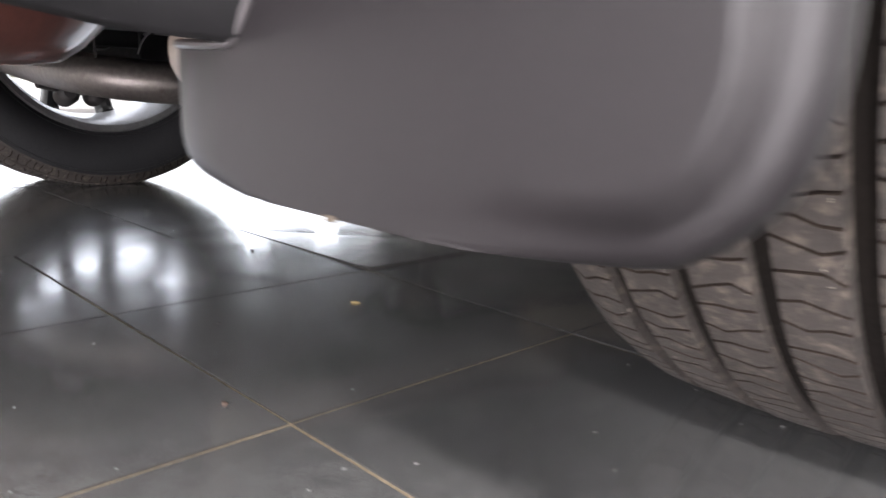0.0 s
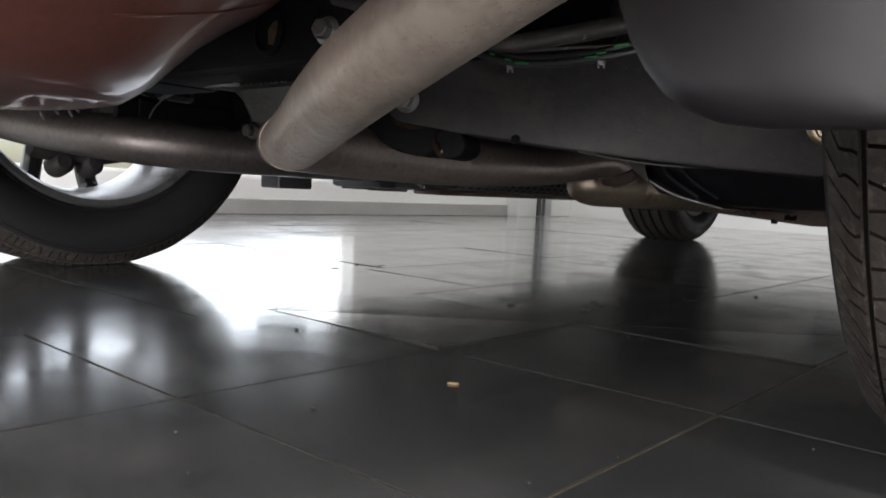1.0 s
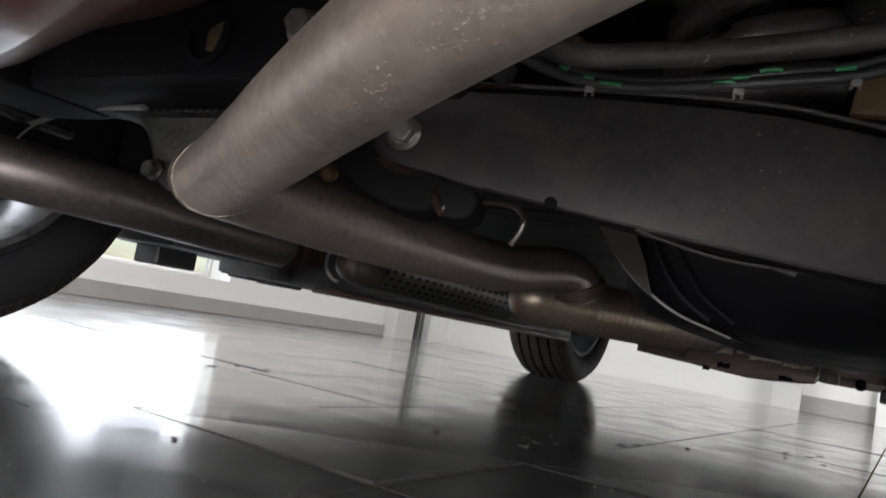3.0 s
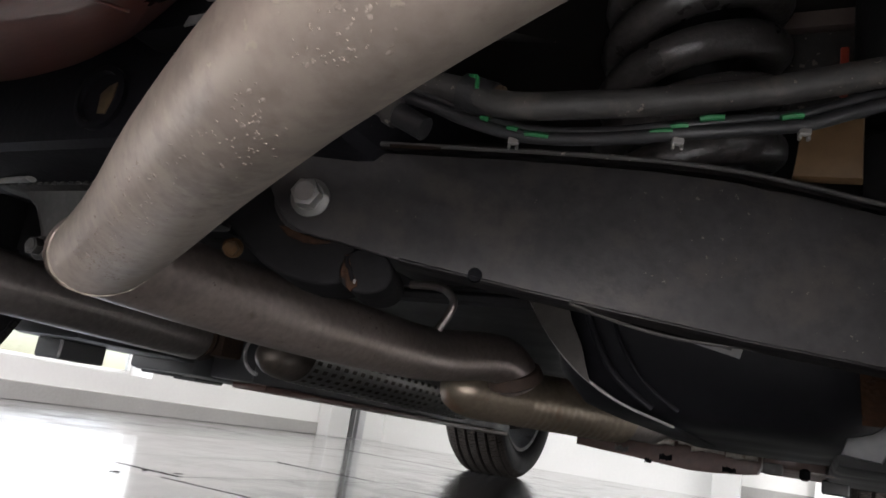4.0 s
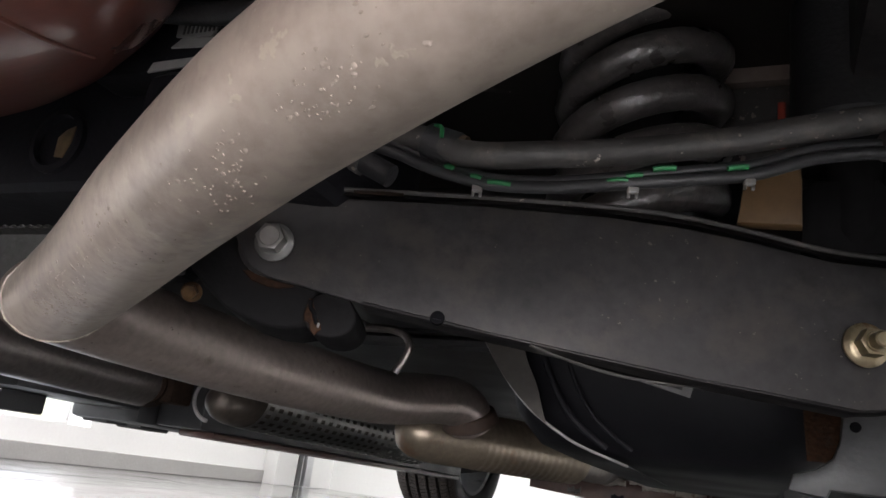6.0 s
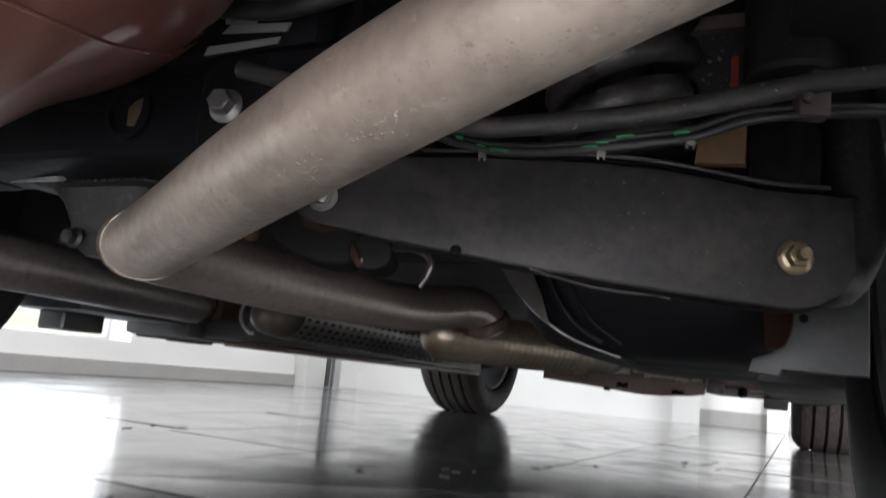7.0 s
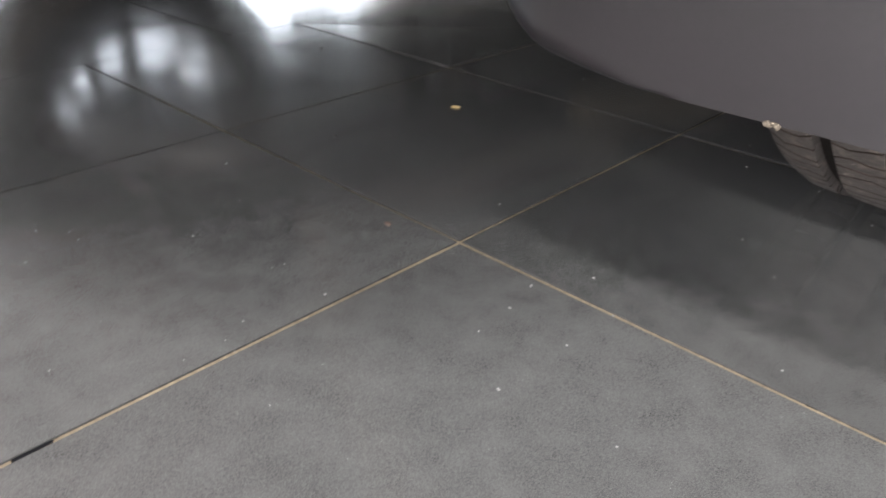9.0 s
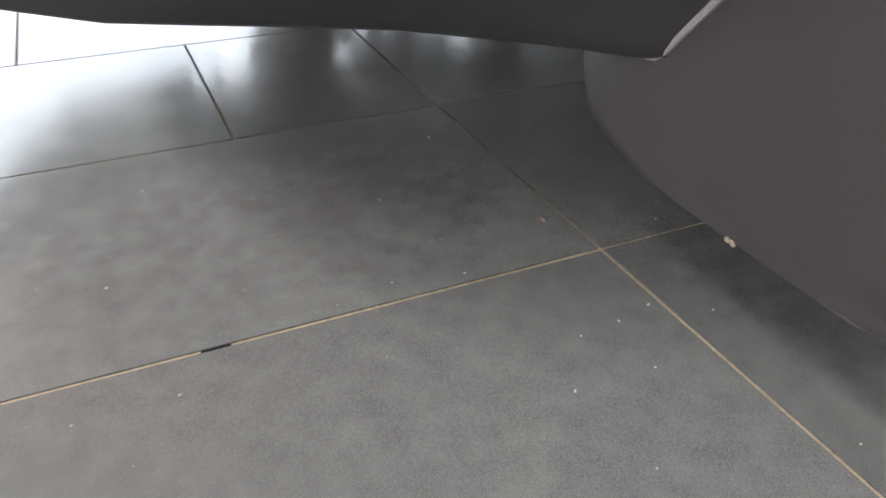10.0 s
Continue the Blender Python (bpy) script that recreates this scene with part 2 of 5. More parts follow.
ZINC = material("zinc_bolt", (0.28, 0.272, 0.262), rough=0.45, metal=0.7, vary=0.18, scale=40, bump=0.2)
BRASS = material("yellow_zinc", (0.27, 0.22, 0.14), rough=0.45, metal=0.75, vary=0.3, scale=60, stain=(0.16, 0.08, 0.03), stain_at=0.55, stain_scale=60)
RUSTNUT = material("rusty_nut", (0.11, 0.075, 0.04), rough=0.7, metal=0.3, vary=0.4, scale=60)
CRUST = material("pale_crust", (0.265, 0.22, 0.185), rough=0.8, vary=0.25, scale=120, bump=0.3)
RUSTBARE = material("bare_rust", (0.034, 0.0165, 0.0095), rough=0.85, spec=0.1, vary=0.55, scale=70, fine=300, bump=0.4, stain=(0.03, 0.02, 0.016), stain_at=0.55, stain_scale=110)
RUST = material("rust", (0.017, 0.0105, 0.0072), rough=0.9, vary=0.5, scale=60, fine=300, bump=0.5, spec=0.1)
GREEN = material("green_mark", (0.010, 0.14, 0.042), rough=0.55, vary=0.2, scale=60)
LABEL = material("paper_label", (0.26, 0.255, 0.25), rough=0.6, vary=0.12, scale=20, stain=(0.25, 0.23, 0.21), stain_at=0.55, stain_scale=60)
INK = material("label_ink", (0.07, 0.07, 0.07), rough=0.7, vary=0.1)
SPRING = material("spring_coating", (0.060, 0.054, 0.052), rough=0.34, vary=0.4, scale=34, fine=180, bump=0.35, stain=(0.105, 0.088, 0.080), stain_at=0.56, stain_w=0.14, stain_scale=55, specks=(0.24, 0.21, 0.19), specks_at=0.70, specks_scale=190)
DUSTYSTEEL = material("dusty_black_steel", (0.044, 0.041, 0.039), rough=0.62, vary=0.3, scale=12, fine=150, bump=0.35, stain=(0.075, 0.066, 0.058), stain_at=0.56, stain_w=0.1, stain_scale=40, specks=(0.25, 0.22, 0.19), specks_at=0.66, specks_scale=190)
TANBOARD = material("tan_part", (0.13, 0.075, 0.032), rough=0.6, vary=0.2, scale=20)
CAR_RED = material("red_paint", (0.07, 0.018, 0.016), rough=0.3, vary=0.05, coat=1.0, bump=0)
LEAFDRY = material("dry_leaf", (0.32, 0.235, 0.10), rough=0.7, vary=0.35, scale=120)
GRIT = material("grit", (0.03, 0.028, 0.027), rough=0.9, vary=0.3, scale=90)
GRITPALE = material("pale_grit", (0.15, 0.147, 0.143), rough=0.9, vary=0.2, scale=90)
LAMPGLOW = glow("lamp_diffuser", (1.0, 0.98, 0.95), 6.0)
PANE = glass("window_glass")

# ---- mesh helpers ----


def finish(name, bm, mat, parent=None, smooth=True, angle=35):
    me = bpy.data.meshes.new(name)
    bmesh.ops.recalc_face_normals(bm, faces=bm.faces)
    if smooth:
        for f in bm.faces:
            f.smooth = True
        lim = radians(angle)
        for e in bm.edges:
            if len(e.link_faces) != 2 or e.calc_face_angle(0) > lim:
                e.smooth = False
    bm.to_mesh(me)
    bm.free()
    me.materials.append(mat)
    ob = new(name, me)
    if parent:
        ob.parent = parent
    return ob


def part(name, bm, mat, parent, label="", smooth=True, angle=35):
    ob = finish(name, bm, mat, parent, smooth, angle)
    if label:
        tagged(ob, label)
    return ob


def add_box(bm, lo, hi, bevel=0.0, seg=2, m=None):
    r = bmesh.ops.create_cube(bm, size=1)
    vs = r["verts"]
    c = [(a + b) / 2 for a, b in zip(lo, hi)]
    s = [max(1e-4, b - a) for a, b in zip(lo, hi)]
    for v in vs:
        v.co = Vector((v.co.x * s[0] + c[0], v.co.y * s[1] + c[1], v.co.z * s[2] + c[2]))
        if m:
            v.co = m @ v.co
    if bevel:
        es = list({e for v in vs for e in v.link_edges})
        bmesh.ops.bevel(bm, geom=es, offset=bevel, segments=seg, affect="EDGES", profile=0.6)


def box(lo, hi, bevel=0.0, seg=2, m=None):
    bm = bmesh.new()
    add_box(bm, lo, hi, bevel, seg, m)
    return bm


def basis(u, v, o):
    """Matrix with local x along u, local y near v, origin o."""
    u = Vector(u).normalized()
    w = u.cross(Vector(v)).normalized()
    v2 = w.cross(u)
    m = Matrix((u, v2, w)).transposed().to_4x4()
    m.translation = Vector(o)
    return m


def add_plate(bm, outline, thick, m, bevel=0.0, seg=2, hole=None):
    """A plate of an outline in local x, y, extruded from local z = 0 to -thick, with bevelled rim."""
    vs = [bm.verts.new(m @ Vector((x, y, 0))) for x, y in outline]
    f = bm.faces.new(vs)
    r = bmesh.ops.extrude_face_region(bm, geom=[f])
    nv = [g for g in r["geom"] if isinstance(g, bmesh.types.BMVert)]
    off = m.to_3x3() @ Vector((0, 0, -thick))
    for v in nv:
        v.co += off
    if bevel:
        es = [e for e in f.edges] + [e for g in r["geom"] if isinstance(g, bmesh.types.BMFace) for e in g.edges]
        bmesh.ops.bevel(bm, geom=list(set(es)), offset=bevel, segments=seg, affect="EDGES", profile=0.5)


def plate(outline, thick, m, bevel=0.0, seg=2):
    bm = bmesh.new()
    add_plate(bm, outline, thick, m, bevel, seg)
    return bm


def spline(pts, per=8):
    """Catmull-Rom through the points; a point may carry a radius as its fourth value."""
    P = [Vector(p) for p in pts]
    P = [P[0] * 2 - P[1]] + P + [P[-1] * 2 - P[-2]]
    out = []
    for i in range(1, len(P) - 2):
        a, b, c, d = P[i - 1:i + 3]
        for k in range(per):
            t = k / per
            out.append(0.5 * ((2 * b) + (c - a) * t + (2 * a - 5 * b + 4 * c - d) * t * t + (3 * b - a - 3 * c + d) * t ** 3))
    out.append(P[-2])
    return out


def add_tube(bm, pts, radius, seg=20, caps=True, per=8, flat=1.0, raw=False, hollow=0.0):
    path = [Vector(p) for p in pts] if raw else spline(pts, per)
    rad = [(p[3] if len(p) > 3 else radius) for p in path]
    path = [Vector(p[:3]) for p in path]
    tang = [(path[min(i + 1, len(path) - 1)] - path[max(i - 1, 0)]).normalized() for i in range(len(path))]
    up = Vector((0, 0, 1)) if abs(tang[0].z) < 0.9 else Vector((1, 0, 0))
    rings = []
    nrm = (up - tang[0] * up.dot(tang[0])).normalized()
    for p, t, r in zip(path, tang, rad):
        nrm = (nrm - t * nrm.dot(t)).normalized()
        bi = t.cross(nrm)
        rings.append([bm.verts.new(p + (nrm * math.cos(a) * flat + bi * math.sin(a)) * r) for a in [2 * math.pi * k / seg for k in range(seg)]])
    for a, b in zip(rings, rings[1:]):
        for k in range(seg):
            bm.faces.new((a[k], a[(k + 1) % seg], b[(k + 1) % seg], b[k]))
    if caps:
        bm.faces.new(rings[0][::-1])
        bm.faces.new(rings[-1])
    return rings


def tube(pts, radius, **k):
    bm = bmesh.new()
    add_tube(bm, pts, radius, **k)
    return bm


def add_lathe(bm, profile, seg, m, closed=False):
    """Profile of (along, radius) turned about local z of m."""
    rings = []
    for z, r in profile:
        rings.append([bm.verts.new(m @ Vector((r * math.cos(a), r * math.sin(a), z))) for a in [2 * math.pi * k / seg for k in range(seg)]])
    pairs = list(zip(rings, rings[1:]))
    if closed:
        pairs.append((rings[-1], rings[0]))
    for a, b in pairs:
        for k in range(seg):
            bm.faces.new((a[k], a[(k + 1) % seg], b[(k + 1) % seg], b[k]))
    if not closed:
        for ring in (rings[0], rings[-1]):
            bm.faces.new(ring)


def lathe(profile, seg, m, closed=False):
    bm = bmesh.new()
    add_lathe(bm, profile, seg, m, closed)
    return bm


def bolt_parts(at, out, size, parent, mat, label, stud=0.0, washer=1.75):
    """A flanged hex bolt that stands out of a face along out."""
    z = Vector(out).normalized()
    side = Vector((0, 0, 1)) if abs(z.z) < 0.9 else Vector((1, 0, 0))
    m = basis(z.cross(side), side, at)
    # local z of the basis is u x v
    m = Matrix((z.cross(side).normalized(), side - z * side.dot(z), z)).transposed().to_4x4()
    m.translation = Vector(at)
    bm = bmesh.new()
    r = size / 2
    add_lathe(bm, [(0, r * washer), (0.12 * size, r * washer), (0.22 * size, r * washer * 0.86), (0.3 * size, r * 1.15)], 28, m)
    hexa = [(r * 1.12 * math.cos(math.pi / 3 * k), r * 1.12 * math.sin(math.pi / 3 * k)) for k in range(6)]
    add_plate(bm, hexa, -0.62 * size, m @ Matrix.Translation((0, 0, 0.22 * size)), bevel=0.05 * size, seg=2)
    add_lathe(bm, [(0.84 * size, r * 0.78), (0.88 * size, r * 0.74), (0.86 * size, r * 0.3)], 20, m)
    if stud:
        add_lathe(bm, [(0.5 * size, r * 0.62), (0.84 * size + stud, r * 0.62), (0.9 * size + stud, r * 0.5)], 18, m)
    return part("bolt", bm, mat, parent, label)


def laid(x, y):
    """Turns and shears the tile grid slightly so its joints fit the camera's view."""
    return x + 0.022 * y, y - 0.008 * x


# the floor folds along a shallow diagonal cut between two corners of the grid
FOLD_A, FOLD_B = Vector((-0.640, 0.320)), Vector((0.0, 0.905))
FOLD_N = Vector((FOLD_A.y - FOLD_B.y, FOLD_B.x - FOLD_A.x)).normalized()


def cut_by_fold(corners):
    """The two parts of a tile on both sides of the fold."""
    near, far = [], []
    for p, q in zip(corners, corners[1:] + corners[:1]):
        dp, dq = ((Vector(v) - FOLD_A).dot(FOLD_N) for v in (p, q))
        if abs(dp) < 1e-6:
            dp = 0.0
        (near if dp <= 0 else far).append(p)
        if dp == 0:
            far.append(p)
        if dp * dq < 0:
            c = tuple(Vector(p).lerp(Vector(q), dp / (dp - dq)))
            near.append(c)
            far.append(c)
    return [part_ for part_ in (near, far) if len(part_) > 2]


def tile_bm(corners, gap=0.0026, thick=0.012, slope=None):
    """A tile of any convex outline, a little uneven; slope: its rise away from the fold."""
    bm = bmesh.new()
    mid = Vector((sum(c[0] for c in corners), sum(c[1] for c in corners))) / len(corners)
    tilt = [rng.uniform(-0.0020, 0.0020) for _ in range(2)]
    lift = rng.uniform(-0.0001, 0.0001)
    n = len(corners)

    def inset(d):
        out = []
        for k in range(n):
            p, c, q = Vector(corners[k - 1]), Vector(corners[k]), Vector(corners[(k + 1) % n])
            e0, e1 = (c - p).normalized(), (q - c).normalized()
            n0, n1 = Vector((-e0.y, e0.x)), Vector((-e1.y, e1.x))
            m = (n0 + n1) / max(0.3, 1 + n0.dot(n1))
            out.append(c + m * d)
        return out

    def height(v):
        if slope is not None:
            return 0.0002 + slope * abs((v - FOLD_A).dot(FOLD_N))
        return lift + tilt[0] * (v.x - mid.x) + tilt[1] * (v.y - mid.y)
    rings = []
    for d, z in ((gap / 2, -thick), (gap / 2, -0.0004), (gap / 2 + 0.0004, 0.0)):
        rings.append([bm.verts.new((*laid(v.x, v.y), z + (height(v) if z > -0.01 else 0))) for v in inset(d)])
    for a, c in zip(rings, rings[1:]):
        for k in range(n):
            bm.faces.new((a[k], a[(k + 1) % n], c[(k + 1) % n], c[k])).material_index = 1
    bm.faces.new(rings[-1])
    return bm


# ---- setting ----
XL, XR, YB, YF, ZC = -2.95, 4.3, -4.8, 5.0, 3.1

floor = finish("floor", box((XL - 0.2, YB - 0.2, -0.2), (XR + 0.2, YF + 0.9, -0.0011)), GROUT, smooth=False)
tagged(floor, "dark grey stone tiled floor with thin ochre joints", "floor", kind="structure")


def wall_with_hole(name, axis, at, thick, a0, a1, holes, label, top=ZC):
    """A wall along one axis with rectangular holes (a, b, z0, z1), sorted along it."""
    bm = bmesh.new()

    def seg(a, b, z0, z1):
        if b - a < 1e-3 or z1 - z0 < 1e-3:
            return
        if axis == "y":
            add_box(bm, (min(at, at + thick), a, z0), (max(at, at + thick), b, z1))
        else:
            add_box(bm, (a, min(at, at + thick), z0), (b, max(at, at + thick), z1))
    p = a0
    for a, b, z0, z1 in holes:
        seg(p, a, 0, top)
        seg(a, b, 0, z0)
        seg(a, b, z1, top)
        p = b
    seg(p, a1, 0, top)
    return tagged(finish(name, bm, WALL, smooth=False), label, "wall", kind="structure")


WIN = (-0.99, 2.65, 0.175, 2.15)
wall_with_hole("wall_west", "y", XL, -0.2, YB, 4.36, [WIN], "plain white painted wall with a low wide window")
wall_with_hole("wall_north", "x", YF, 0.2, XL - 0.2, XR, [], "plain white painted wall at the end of the hall")
# east and south openings are out of view, added to let light in
wall_with_hole("wall_east", "y", XR, 0.2, YB, YF, [(-2.0, 3.0, 0.3, 2.7)], "plain white painted wall out of view, with an opening added for side light")
wall_with_hole("wall_south", "x", YB, -0.2, XL - 0.2, XR + 0.2, [(0.02, 4.1, 0.02, 2.75)], "white wall out of view, with a wide opening added for rear light")
tagged(finish("wall_return", box((XL - 0.2, 4.36, 0), (XL, YF, ZC)), WALL, smooth=False), "short white wall beside the corner post", "wall", kind="structure")
tagged(finish("ceiling", box((XL - 0.2, YB - 0.2, ZC), (XR + 0.2, YF + 0.2, ZC + 0.15)), CEIL, smooth=False), "flat white painted ceiling", "ceiling", kind="structure")


def skirting(name, lo, hi):
    tagged(finish(name, box(lo, hi, 0.003, 1), SKIRT, angle=20), "low grey skirting board along the white wall", "skirting", kind="structure")


skirting("baseboard", (XL, YB + 0.02, 0.0), (XL + 0.014, 4.12, 0.078))
skirting("baseboard", (-0.40, YF - 0.014, 0.0), (0.0, YF, 0.105))
skirting("baseboard", (0.12, YF - 0.014, 0.0), (XR - 0.02, YF, 0.105))


def pilaster(lo, hi):
    tagged(finish("pilaster", box(lo, hi, 0.006, 2), WALL, angle=20), "white painted square pilaster against the wall", "pilaster", kind="structure")


pilaster((XL, 4.12, 0), (XL + 0.10, 4.36, ZC))
pilaster((-0.56, YF - 0.10, 0), (-0.40, YF, ZC))
pilaster((0.0, YF - 0.12, 0), (0.12, YF, ZC))

post = new("door_post")
tagged(post, "dark grey metal door post with an aluminium edge", "post")
part("post", box((XL + 0.02, 4.42, 0), (XL + 0.07, 4.47, 2.3), 0.004, 2), DARKMETAL, post)
part("edge_strip", box((XL + 0.071, 4.475, 0), (XL + 0.10, 4.56, 2.3), 0.004, 2), ALU, post, "brushed aluminium edge strip")
part("foot_plate", box((XL + 0.005, 4.40, 0), (XL + 0.14, 4.58, 0.006), 0.002, 1), ALU, post)


def window(name, y0, y1, z0, z1, n):
    w = new(name)
    tagged(w, "wide white framed window full of daylight", "window", kind="structure")
    fr = 0.02
    x0, x1 = XL - 0.190, XL - 0.150
    for lo, hi in (((x0, y0, z0), (x1, y1, z0 + fr)), ((x0, y0, z1 - fr), (x1, y1, z1))):
        part("frame", box(lo, hi, 0.004, 1), WALL, w)
    for k in range(n + 1):
        y = y0 + (y1 - y0 - fr) * k / n
        part("frame", box((x0 + 0.003, y, z0 + fr), (x1 - 0.003, y + fr, z1 - fr), 0.004, 1), WALL, w)
    for k in range(n):
        ya = y0 + (y1 - y0 - fr) * k / n + fr
        yb = y0 + (y1 - y0 - fr) * (k + 1) / n
        g = part("pane", box((x0 + 0.018, ya, z0 + fr), (x0 + 0.026, yb, z1 - fr)), PANE, w, smooth=False)
        g.visible_shadow = False


window("window_1", *WIN, 3)


def ceiling_light(x, y):
    t = new("ceiling_light")
    tagged(t, "white unseen ceiling light with a bright diffuser", "lamp", group="ceiling lights")
    part("housing", box((x - 0.64, y - 0.16, ZC - 0.06), (x + 0.64, y + 0.16, ZC), 0.006, 2), WALL, t)
    part("diffuser", box((x - 0.61, y - 0.13, ZC - 0.066), (x + 0.61, y + 0.13, ZC - 0.0605)), LAMPGLOW, t, "glowing white diffuser", smooth=False)


for lx, ly in TUBES:
    ceiling_light(lx, ly)

# ---- the car ----
CX = -0.53          # middle of the car
car = new("car")
tagged(car, "red car on the tiled floor, seen from under its tail", "car")


def mirrored(bm):
    """The same shape on the other side of the car."""
    for v in bm.verts:
        v.co.x = 2 * CX - v.co.x
    bmesh.ops.reverse_faces(bm, faces=bm.faces)
    return bm


# wheels ------------------------------------------------------------
R, HUB_Z = 0.370, 0.362
rng = random.Random(4)


GROOVES = ((-0.106, 0.0012), (-0.066, 0.0052), (-0.022, 0.0052), (0.022, 0.0052), (0.066, 0.0052), (0.106, 0.0012))


def tyre_bm():
    """Tread with four deep grooves, two thin shoulder grooves and wavy sipes that are staggered rib by rib."""
    bm = bmesh.new()
    prof = [(-0.096, 0.241), (-0.104, 0.249), (-0.121, 0.266), (-0.1325, 0.292), (-0.1325, 0.316), (-0.1265, 0.338)]
    kinds = ["s"] * len(prof)

    def crown(x):
        return R - 0.55 * x * x - (0.020 * max(0, (abs(x) - 0.092) / 0.028) ** 2)
    cells = []
    x = -0.120
    for g, h in GROOVES:
        for f in (0.0, 0.3, 0.65):
            cells.append((x + (g - h - 0.0012 - x) * f, "t"))
        cells += [(g - h - 0.0012, "t"), (g - h, "g"), (g + h, "g"), (g + h + 0.0012, "t")]
        x = g + h + 0.0012
    cells += [(x + (0.120 - x) * f, "t") for f in (0.3, 0.65, 1.0)]
    seen = []
    for x, kd in cells:
        if seen and abs(x - seen[-1]) < 1e-5:
            continue
        seen.append(x)
        deep = 0.0075 if abs(x) < 0.09 else 0.0030
        prof.append((x, crown(x) - (deep if kd == "g" else 0)))
        kinds.append(kd)
    prof += [(-x, r) for x, r in prof[5::-1]]
    kinds += ["s"] * 6
    nb = 138
    starts = [k + rng.uniform(-0.16, 0.16) for k in range(nb)]
    shift = [rng.uniform(-0.018, 0.018) for k in range(8)]
    cols = []
    for k in range(nb):
        for f, low in ((0.0, 0), (0.03, 1), (0.10, 1), (0.13, 0)):
            cols.append(((starts[k] + f) / nb * 2 * math.pi, low, k))
    rows = []
    for th, low, k in cols:
        ring = []
        for (x, r), kd in zip(prof, kinds):
            a, rr = th, r
            rib = sum(x > g for g, _ in GROOVES)
            if kd == "t":
                a += shift[rib] + 0.30 * (x if rib < 3 else -x) + 0.006 * math.sin(x * 190 + k * 2.4) + 0.004 * math.sin(x * 430 + k)
                if low:
                    rr -= 0.0050 if (k + rib) % 3 else 0.0022
                else:
                    rr -= 0.0009 * (0.5 + 0.5 * math.sin(k * 7.3 + rib * 3.1))
            v = Vector((x, rr * math.cos(a), rr * math.sin(a)))
            v.z = max(v.z, -HUB_Z)
            ring.append(bm.verts.new(v))
        rows.append(ring)
    n = len(rows)
    for i in range(n):
        a, b = rows[i], rows[(i + 1) % n]
        for k in range(len(prof) - 1):
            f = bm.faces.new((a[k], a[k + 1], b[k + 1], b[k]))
            # recess faces take the darker colours that paint their shade
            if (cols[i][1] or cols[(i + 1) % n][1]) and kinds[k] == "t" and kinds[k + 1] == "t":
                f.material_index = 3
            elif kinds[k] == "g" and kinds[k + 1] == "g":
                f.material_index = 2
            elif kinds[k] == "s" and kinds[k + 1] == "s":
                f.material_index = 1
    return bm


def side_bm(sgn, rad):
    """A moulded rib round the sidewall."""
    out, base = (0.1160, 0.1085) if rad < 0.3 else (0.1300, 0.1245)
    return lathe([(sgn * base, rad - 0.0018), (sgn * out, rad), (sgn * base, rad + 0.0018)], 96, Matrix.Rotation(radians(90), 4, "Y"), closed=True)


def rim_bm():
    bm = bmesh.new()
    m = Matrix.Rotation(radians(90), 4, "Y")
    prof = [(-0.104, 0.250), (-0.109, 0.247), (-0.106, 0.236), (-0.086, 0.229), (-0.030, 0.219), (0.030, 0.222), (0.088, 0.229), (0.106, 0.236), (0.111, 0.247), (0.105, 0.251),
            (0.096, 0.243), (0.084, 0.237), (0.020, 0.230), (-0.030, 0.227), (-0.082, 0.237), (-0.096, 0.243)]
    add_lathe(bm, prof, 96, m, closed=True)
    return bm


def spokes_bm():
    bm = bmesh.new()
    for k in range(5):
        for s in (-1, 1):
            a = 2 * math.pi * k / 5 + math.pi
            m = Matrix.Rotation(a, 4, "X")
            add_tube(bm, [m @ Vector(p) for p in ((-0.078, s * 0.030, 0.050), (-0.088, s * 0.042, 0.12), (-0.084, s * 0.058, 0.205), (-0.070, s * 0.060, 0.226))], 0.019, seg=10, flat=1.25, per=5)
    add_lathe(bm, [(-0.095, 0.03), (-0.095, 0.066), (-0.06, 0.078), (-0.02, 0.07)], 32, Matrix.Rotation(radians(90), 4, "Y"))
    return bm


def disc_bm():
    bm = bmesh.new()
    m = Matrix.Rotation(radians(90), 4, "Y")
    add_lathe(bm, [(0.008, 0.05), (0.008, 0.148), (0.012, 0.152), (0.028, 0.152), (0.032, 0.148), (0.032, 0.085), (0.058, 0.08), (0.058, 0.05)], 64, m)
    return bm


WHEEL = {}


def wheel(x, y, flip):
    w = new("wheel")
    w.parent = car
    w.matrix_basis = pose(x, y, HUB_Z, 0, 0, 180 if flip else 0)
    specs = (("tyre", tyre_bm, RUBBER, "black rubber tyre with dusty tread", 24), ("rim", rim_bm, RIM, "silver alloy rim", 35),
             ("spokes", spokes_bm, SPOKE, "dark twin spokes", 35), ("brake_disc", disc_bm, DISC, "", 35))
    for sgn in (1, -1):
        for rad in (0.258, 0.331):
            key = "sidewall_rib", sgn, rad
            if key in WHEEL:
                new("sidewall_rib", WHEEL[key].data).parent = w
            else:
                WHEEL[key] = part("sidewall_rib", side_bm(sgn, rad), SIDEWALL, w, angle=40)
    for name, fn, mat, label, ang in specs:
        if name not in WHEEL:
            ob = part(name, fn(), mat, w, label, angle=ang)
            WHEEL[name] = ob
            if name == "tyre":
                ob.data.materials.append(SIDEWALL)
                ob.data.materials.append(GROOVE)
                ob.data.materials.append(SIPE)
        else:
            ob = new(name, WHEEL[name].data)
            ob.parent = w
            if label:
                tagged(ob, label)
    return w


